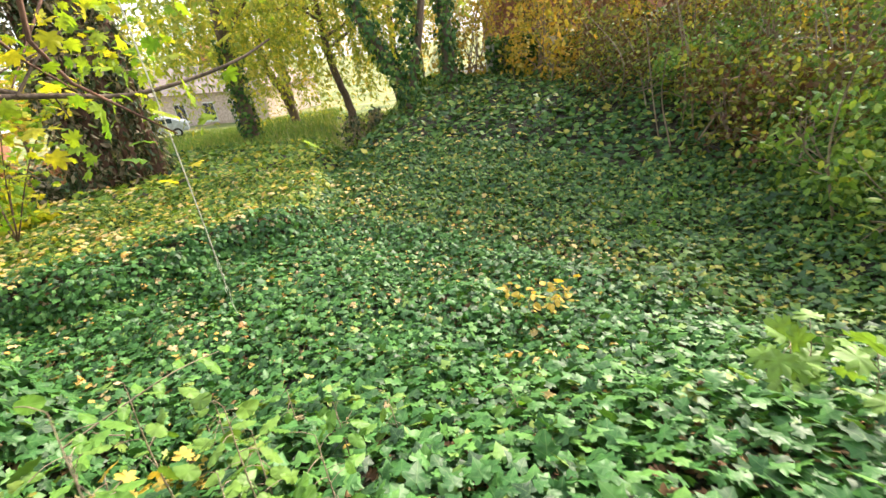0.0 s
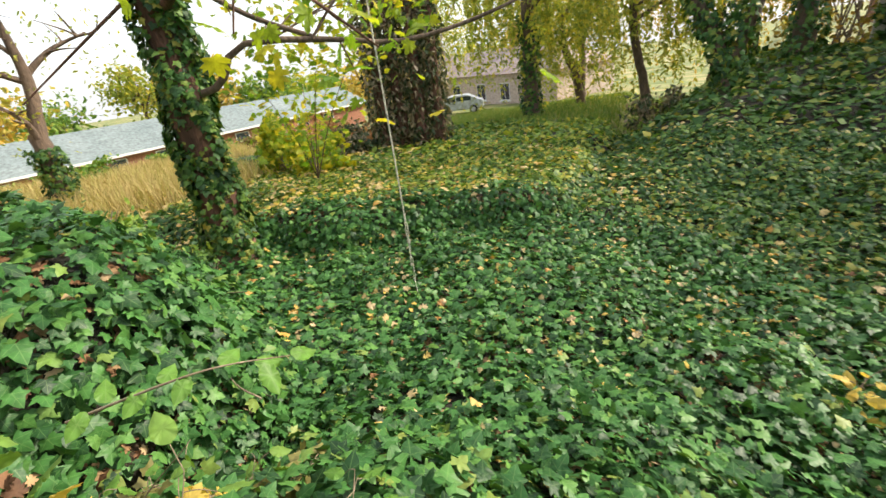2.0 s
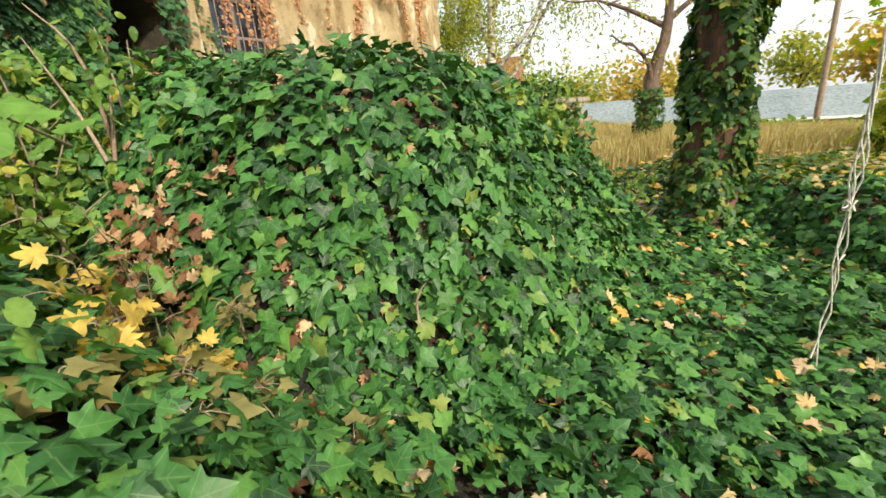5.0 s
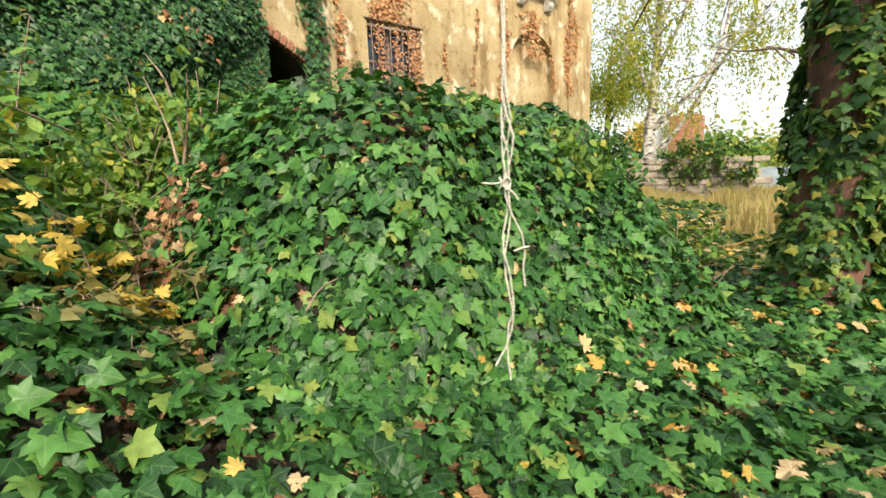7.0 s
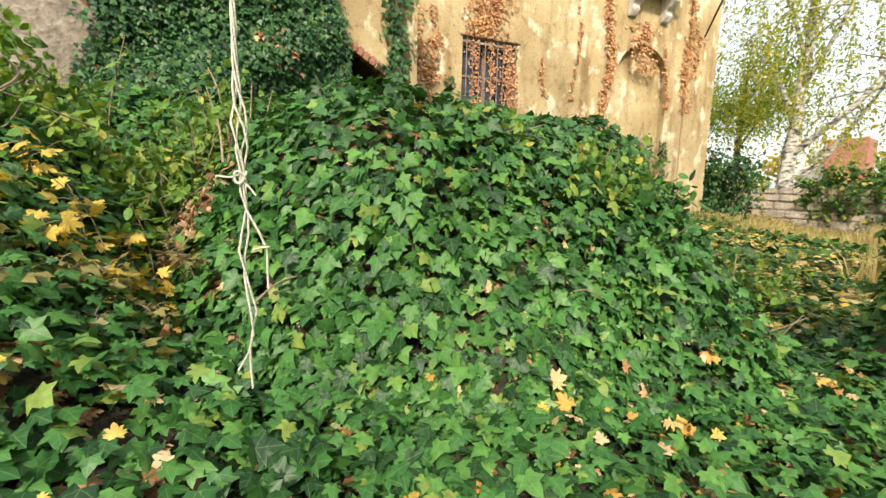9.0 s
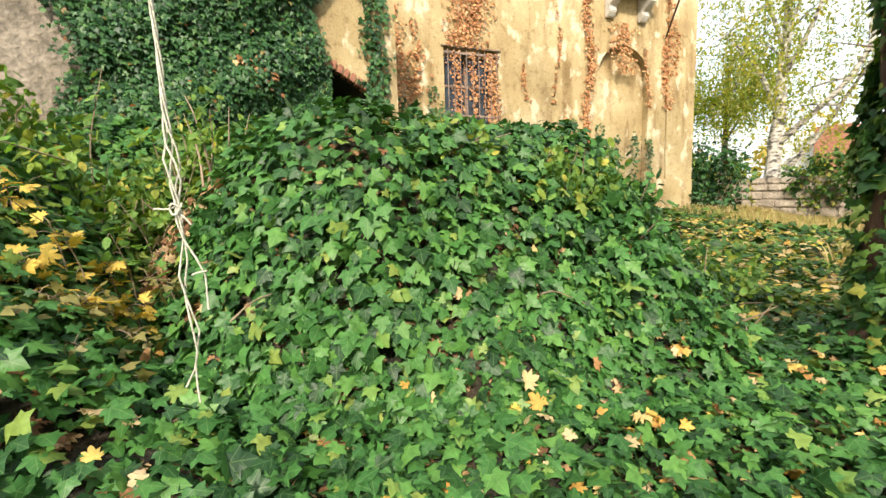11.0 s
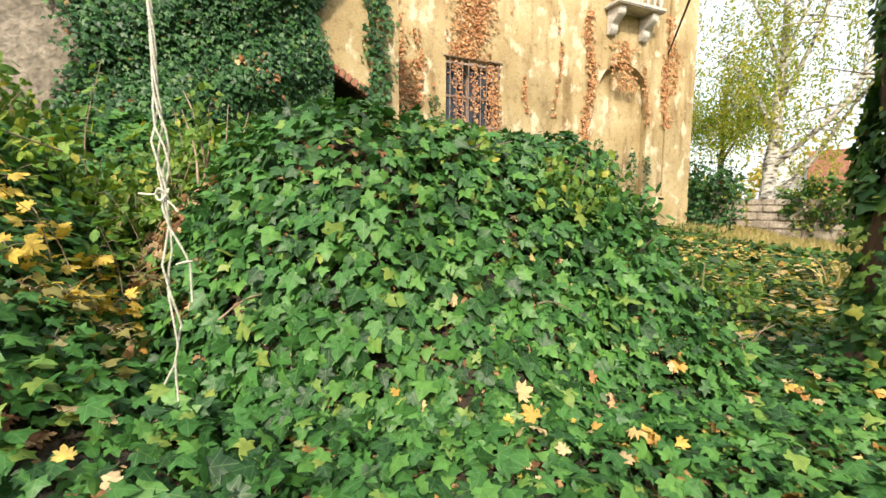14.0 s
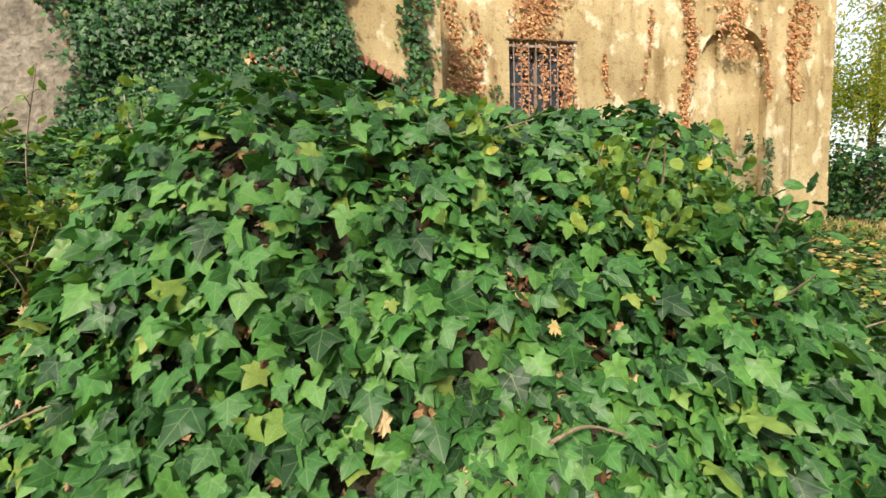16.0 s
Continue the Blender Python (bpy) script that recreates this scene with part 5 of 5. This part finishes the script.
for i, (x, y, h) in enumerate(((-0.85, 1.0, 0.4), (-0.65, 1.35, 0.35), (-1.15, 1.25, 0.42), (-1.0, 1.6, 0.3), (-0.45, 1.6, 0.28), (-1.3, 0.75, 0.5), (-0.75, 0.65, 0.45), (0.25, 1.75, 0.25), (-1.45, 1.5, 0.3), (-1.0, 0.55, 0.75), (-0.8, 0.85, 0.6), (-0.55, 0.9, 0.45), (-1.25, 1.0, 0.7))):
    shoot("green_sapling", x, y, h, (-0.06, 0.12), 10, 0.095, OVAL, (M_SHRUB, M_SAPLING)[i % 2], "leafy young sapling rising from the ivy", 320 + i, 0.004)
for i, (x, y) in enumerate(((1.65, 1.6), (1.95, 1.85), (1.75, 1.3))):
    shoot("pale_sapling", x, y, 0.5, (-0.05, 0.05), 10, 0.14, MAPLE, M_SHRUB, "pale-leaved young plant shining in the light", 207 + i)
# yellow maple saplings at the foot of the bank
for i, (x, y, h) in enumerate(((-1.85, 1.25, 0.5), (-1.65, 1.05, 0.5), (-1.95, 1.5, 0.3), (-1.5, 1.3, 0.3), (-2.05, 1.05, 0.4), (-1.75, 1.45, 0.35), (-2.15, 1.3, 0.3))):
    sapling("maple_sapling", [(x, y, zl(x, y)), (x + 0.02, y, zl(x, y) + h * 0.6), (x + 0.05, y + 0.05, zl(x, y) + h)], 16, 0.08, MAPLE, M_YELLOW, "bright yellow maple sapling in autumn leaf", 220 + i)
for i, (x, y, h) in enumerate(((-2.0, 1.75, 0.25), (-2.2, 1.5, 0.3), (-2.35, 1.3, 0.3), (-1.75, 1.75, 0.28), (-2.1, 1.95, 0.2), (-1.9, 1.55, 0.35), (-2.05, 1.35, 0.35), (-1.6, 1.6, 0.3))):
    sapling("bramble_sprig", [(x, y, zl(x, y)), (x + 0.05, y + 0.05, zl(x, y) + h * 0.7), (x + 0.15, y + 0.12, zl(x, y) + h)], 16, 0.075, IVY_MID, M_BRONZE, "bronze-tinged bramble sprig over the ivy", 230 + i)
g = np.random.default_rng(240)
for i in range(16):
    x, y = g.uniform(-2.6, -0.2), g.uniform(-0.9, 0.75)
    if x < -1.9 and y > 0.6:
        y -= 0.5
    bush("young_shrub", (x - 0.3, y - 0.1, zl(x - 0.3, y - 0.1)), (0.45, 0.4, 0.35 + 0.3 * g.random()), 260, 0.085, OVAL, M_SHRUB, "loose yellow-green shrub below the wing wall", 241 + 2 * i, 6)
for i, (x, y) in enumerate(((-1.35, 0.2), (-0.9, -0.2), (-2.0, -0.3))):
    sapling("tall_sapling", [(x, y, zl(x, y)), (x + 0.05, y, zl(x, y) + 0.8), (x - 0.1, y + 0.1, zl(x, y) + 1.5)], 16, 0.1, OVAL, M_SHRUB, "slender sapling with small green leaves", 280 + i, 0.009)
for i, (x, y) in enumerate(((0.7, 4.1), (0.95, 4.0), (0.5, 4.45), (1.15, 4.35), (3.3, 6.6), (3.9, 7.6), (2.9, 7.2))):
    sapling("yellow_herb" if i < 4 else "light_green_herb", [(x, y, zl(x, y)), (x, y, zl(x, y) + 0.2), (x + 0.05, y + 0.04, zl(x, y) + 0.35)], 14, 0.11, OVAL, M_YELLOW if i < 4 else M_SAPLING, "soft yellowing herb among the ivy" if i < 4 else "light green herb among the ivy", 290 + i)
for i, (x, y, m_) in enumerate(((-2.75, 3.15, M_SAPLING), (-2.9, 3.05, M_YELLOW), (-2.45, 3.55, M_SAPLING), (-7.2, 2.2, M_SAPLING), (-7.6, 2.0, M_MAPLE))):
    sapling("small_seedling", [(x, y, zl(x, y)), (x, y, zl(x, y) + 0.08), (x + 0.03, y + 0.03, zl(x, y) + 0.15)], 6, 0.085, OVAL, m_, "small bright seedling rising from the ivy", 300 + i, 0.003)
# flowering ivy shrub at the end of the bank
bush("ivy_bush", (-5.25, 2.55, 0.35), (0.45, 0.55, 0.75), 1300, 0.075, OVAL, M_IVY, "bushy mature ivy with narrow leaves at the bank's end", 311, 14)
bush("ivy_bush", (-4.8, 2.3, 1.2), (0.5, 0.35, 0.35), 500, 0.07, OVAL, M_SHRUB, "bushy mature ivy with pale shoots on the bank", 312, 10)

bush("ivy_bush", (-5.65, 3.0, 0.15), (0.5, 0.45, 0.5), 480, 0.065, OVAL, M_SHRUB, "thin pale-green shoots at the foot of the bank", 313, 14)
bush("ivy_bush", (-4.1, 1.95, 1.55), (0.6, 0.3, 0.2), 260, 0.06, OVAL, M_SHRUB, "pale shoots rising along the brow of the bank", 315, 8)

# woody stems and sticks in the ivy
for i, pts in enumerate(([(-2.75, 2.4, 0.3), (-2.8, 2.25, 0.5), (-2.85, 2.05, 0.8), (-2.95, 1.9, 1.1)], [(-3.95, 2.85, 0.75), (-4.15, 2.8, 0.72), (-4.4, 2.85, 0.6)], [(-2.5, 2.1, 0.72), (-2.65, 2.05, 0.8), (-2.9, 2.1, 0.85)])):
    v, f = tube_arrays(bend(pts, 14), np.linspace(0.006, 0.003, 14), 7, 0.08, g)
    tagged(raw_mesh("stick", v, f, M_TWIG), "grey-brown woody stem showing through the ivy", "stick", "sticks in the ivy")

# ---- ivy carpet ----


def scatter(g, n, lo, hi):
    return g.uniform(lo[0], hi[0], n), g.uniform(lo[1], hi[1], n)


WALK = np.array([(0.0, -0.1), (-0.05, 0.8), (-0.5, 1.7), (-0.95, 2.55), (-1.4, 3.8), (-2.1, 4.4), (-3.2, 3.7)])


def near(x, y):
    return np.min(np.hypot(x[:, None] - WALK[:, 0], y[:, None] - WALK[:, 1]), axis=1)


def ivy(name, n, lo, hi, dmin, dmax, size, template, material, lift, seed, label, keep_first=0):
    g = np.random.default_rng(seed)
    x, y = scatter(g, n, lo, hi)
    d = near(x, y)
    k = (d >= dmin) & (d < dmax) & (field(x, y) < 0.35 + 0.5 * g.random(n)) & ~((y < -2.1) & (x > -6))
    # thin spots where brown litter shows
    k &= (np.sin(3.1 * x + 1.7 * y) * np.cos(2.6 * y - 1.3 * x) + 0.5 * g.standard_normal(n)) < 1.3
    x, y = x[k], y[k]
    steep = land_normal(x, y)
    # denser where the ground is steep
    copies = 1 + np.floor(1.5 * (1 / np.maximum(steep[:, 2], 0.3) - 1) + g.random(len(x)) * 0.99).astype(int)
    x, y, steep = np.repeat(x, copies), np.repeat(y, copies), np.repeat(steep, copies, 0)
    m = len(x)
    x, y = x + 0.03 * g.standard_normal(m), y + 0.03 * g.standard_normal(m)
    steep = land_normal(x, y)
    h = lift * (0.1 + 1.25 * g.random(m)) * (1 + 0.5 * np.sin(2.7 * x + y) * np.cos(2.2 * y))
    pos = np.column_stack([x, y, land(x, y)]) + steep * h[:, None]
    slope = 1 - steep[:, 2:3]
    up = steep * 1.0 + np.array([0, 0, 0.4]) + 0.56 * g.standard_normal((m, 3))
    th = g.uniform(0, 2 * np.pi, m)
    spin = np.column_stack([np.cos(th), np.sin(th), np.zeros(m)])
    tip = spin * (0.55 - 0.3 * slope) + np.column_stack([steep[:, 0], steep[:, 1], np.zeros(m)]) * 1.6 + np.array([0, 0, -0.35]) * slope
    s = size * np.clip(g.normal(1.0, 0.26, m), 0.45, 1.6)
    return pos, up, tip, s


IV = ivy("ivy", 84000, (-7.6, -2.1), (4.2, 9.0), 0.0, 3.6, 0.079, IVY_NEAR, M_IVY, 0.135, 401, "")
# the leaves by the bank where the path ends stand singly
first = np.argsort(np.hypot(IV[0][:, 0] + 3.3, IV[0][:, 1] - 2.55) - 0.4 * IV[0][:, 2])[:300]
rest = np.ones(len(IV[0]), bool)
rest[first] = False
v, f, uv = place_leaves(IVY_NEAR, IV[0][rest], IV[1][rest], IV[2][rest], IV[3][rest])
carpet = tagged(raw_mesh("ivy_carpet", v, f, M_IVY, uvs=uv), "dense carpet of glossy green ivy over the ground", "ivy", kind="stuff")
single_v, single_f = IVY_NEAR
single = bpy.data.meshes.new("ivy_leaf")
single.from_pydata(single_v.tolist(), [], single_f.tolist())
lay = single.uv_layers.new(name="UVMap")
lay.data.foreach_set("uv", single_v[single_f.ravel(), :2].astype(np.float32).ravel())
single.materials.append(M_IVY_ONE)
single.polygons.foreach_set("use_smooth", [True] * len(single.polygons))
for i in first:
    up = norm(IV[1][i])
    yv = norm(IV[2][i] - up * (IV[2][i] @ up))
    xv = np.cross(yv, up)
    ob = new("ivy_leaf", single)
    mm = Matrix(((xv[0], yv[0], up[0], IV[0][i][0]), (xv[1], yv[1], up[1], IV[0][i][1]), (xv[2], yv[2], up[2], IV[0][i][2]), (0, 0, 0, 1)))
    ob.matrix_world = mm @ Matrix.Scale(float(IV[3][i]), 4)
    ob.parent = carpet
for nm, n, lo, hi, a, b_, size, template, lift, seed in (("ivy_carpet", 165000, (-13, -3), (8, 13), 3.6, 8.0, 0.09, IVY_MID, 0.1, 402), ("ivy_carpet", 110000, (-21, -4), (13, 26), 8.0, 19.0, 0.16, LEAF_FAR, 0.1, 403)):
    P, U, T, S = ivy(nm, n, lo, hi, a, b_, size, template, M_IVY_FAR, lift, seed, "")
    # ledge-top leaves take the lighter colours that stand in for sun
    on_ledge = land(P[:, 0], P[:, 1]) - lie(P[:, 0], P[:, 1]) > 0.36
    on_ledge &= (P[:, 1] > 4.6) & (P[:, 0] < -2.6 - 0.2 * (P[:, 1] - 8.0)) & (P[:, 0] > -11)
    for zone, m_, words in ((~on_ledge, M_IVY_FAR, "carpet of ivy spreading under the trees"), (on_ledge, M_IVY_SUNLIT, "yellowing low ivy on the ledge, coloured lighter as if sunlit")):
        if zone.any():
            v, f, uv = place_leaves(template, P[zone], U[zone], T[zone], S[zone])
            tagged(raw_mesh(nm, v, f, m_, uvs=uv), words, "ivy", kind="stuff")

# withered leaves caught below the ivy
P, U, T, S = ivy("leaf_litter", 15000, (-7.6, -1.5), (3.5, 8), 0.0, 4.5, 0.06, MAPLE, M_LITTER, 0.035, 404, "")
v, f, uv = place_leaves(MAPLE, P, U, T, S)
tagged(raw_mesh("leaf_litter", v, f, M_LITTER, uvs=uv), "brown withered leaves caught in the ivy", "leaf litter", kind="stuff")

# ---- fallen maple leaves ----
leaf_me = []
for k in range(4):
    gk = np.random.default_rng(500 + k)
    tv, tf = MAPLE
    tv = tv.copy()
    tv[:, 2] += 0.12 * gk.standard_normal(len(tv)) + 0.35 * (tv[:, 0] ** 2) * gk.choice([-1, 1])
    me = bpy.data.meshes.new("fallen_leaf")
    me.from_pydata(tv.tolist(), [], tf.tolist())
    me.materials.append(M_FALLEN)
    me.polygons.foreach_set("use_smooth", [True] * len(me.polygons))
    leaf_me.append(me)
g = np.random.default_rng(510)


def drop(x, y, size):
    nrm = Vector(land_normal(np.array([x]), np.array([y]))[0])
    m = Matrix.Translation((x, y, zl(x, y))) @ nrm.to_track_quat("Z", "Y").to_matrix().to_4x4() @ Matrix.Translation((0, 0, 0.135)) @ Euler((g.normal(0, 0.3), g.normal(0, 0.3), g.uniform(0, 6.3))).to_matrix().to_4x4()
    ob = new("fallen_leaf", leaf_me[int(g.integers(0, 4))])
    ob.matrix_world = m @ Matrix.Scale(size, 4)
    tagged(ob, "fallen yellow-brown maple leaf on the ivy", "leaf", "fallen maple leaves")


made = 0
while made < 295:
    x, y = g.uniform(-7.5, 1.0), g.uniform(1.6, 7.5)
    if made % 5 < 1:
        x, y = g.uniform(-6.2, -2.6), g.uniform(2.8, 4.4)
    d = float(near(np.array([x]), np.array([y]))[0])
    on_bank = zl(x, y) > 0.45 and y < 3.2
    if d > 4.5 or field(x, y) > 0.3 or (on_bank and g.random() < 0.8) or (x > -1.5 and g.random() < 0.4):
        continue
    drop(x, y, g.uniform(0.055, 0.1))
    made += 1
# the same leaves farther off, past counting
xs, ys = g.uniform(-15, 2, 16000), g.uniform(-1, 15, 16000)
ledge = sm(-0.2, 0.6, -0.72 * (xs + 5.5) + 0.70 * (ys - 4.9)) * sm(13, 9, ys)
westward = sm(-6, -8, xs) * sm(4.5, 2.5, ys)
k = (near(xs, ys) > 3.2) & (g.random(16000) < 0.04 + 0.3 * np.maximum(ledge * sm(10, 6, ys), 0.12 * westward) + 0.2 * ledge)
xs, ys = xs[k], ys[k]
n_ = len(xs)
pos = np.column_stack([xs, ys, land(xs, ys) + 0.12 + 0.03 * g.random(n_)])
v, f, uv = place_leaves(MAPLE, pos, np.array([0, 0, 1.0]) + 0.3 * g.standard_normal((n_, 3)), g.standard_normal((n_, 3)), g.uniform(0.06, 0.11, n_))
M_STREWN = leaf_mat("strewn_leaf", [(0.0, (0.52, 0.4, 0.2)), (0.4, (0.6, 0.46, 0.23)), (0.75, (0.6, 0.43, 0.08)), (1.0, (0.5, 0.28, 0.07))], 0.6, False, 0.25)
tagged(raw_mesh("strewn_leaves", v, f, M_STREWN), "yellow maple leaves strewn over the ivy", "leaves", kind="stuff")

# small scraps of leaf near the path, and a drift of dry leaves under the yellow saplings
xs, ys = g.uniform(-6.5, 2.5, 5200), g.uniform(1.2, 9.5, 5200)
k = (land(xs, ys) - lie(xs, ys) < 0.5) | (g.random(5200) < 0.12)
k &= g.random(5200) < 0.16 + 0.45 * sm(3.3, 5.5, ys)
k &= near(xs, ys) < 5
xs, ys = xs[k], ys[k]
n_ = len(xs)
pos = np.column_stack([xs, ys, land(xs, ys)]) + land_normal(xs, ys) * (0.07 + 0.08 * g.random(n_))[:, None]
v, f, uv = place_leaves(MAPLE, pos, land_normal(xs, ys) + 0.45 * g.standard_normal((n_, 3)), g.standard_normal((n_, 3)), g.uniform(0.025, 0.06, n_))
tagged(raw_mesh("leaf_scraps", v, f, M_STREWN), "small tan and yellow leaf scraps caught on the ivy", "leaves", kind="stuff")
xs, ys = -2.5 + 0.16 * g.standard_normal(420), 0.75 + 0.16 * g.standard_normal(420)
pos = np.column_stack([xs, ys, land(xs, ys)]) + land_normal(xs, ys) * (0.08 + 0.12 * g.random(420))[:, None]
v, f, uv = place_leaves(MAPLE, pos, land_normal(xs, ys) + 0.6 * g.standard_normal((420, 3)), g.standard_normal((420, 3)), g.uniform(0.04, 0.08, 420))
tagged(raw_mesh("leaf_drift", v, f, M_LITTER), "drift of curled dry tan leaves on the bank", "leaves", kind="stuff")
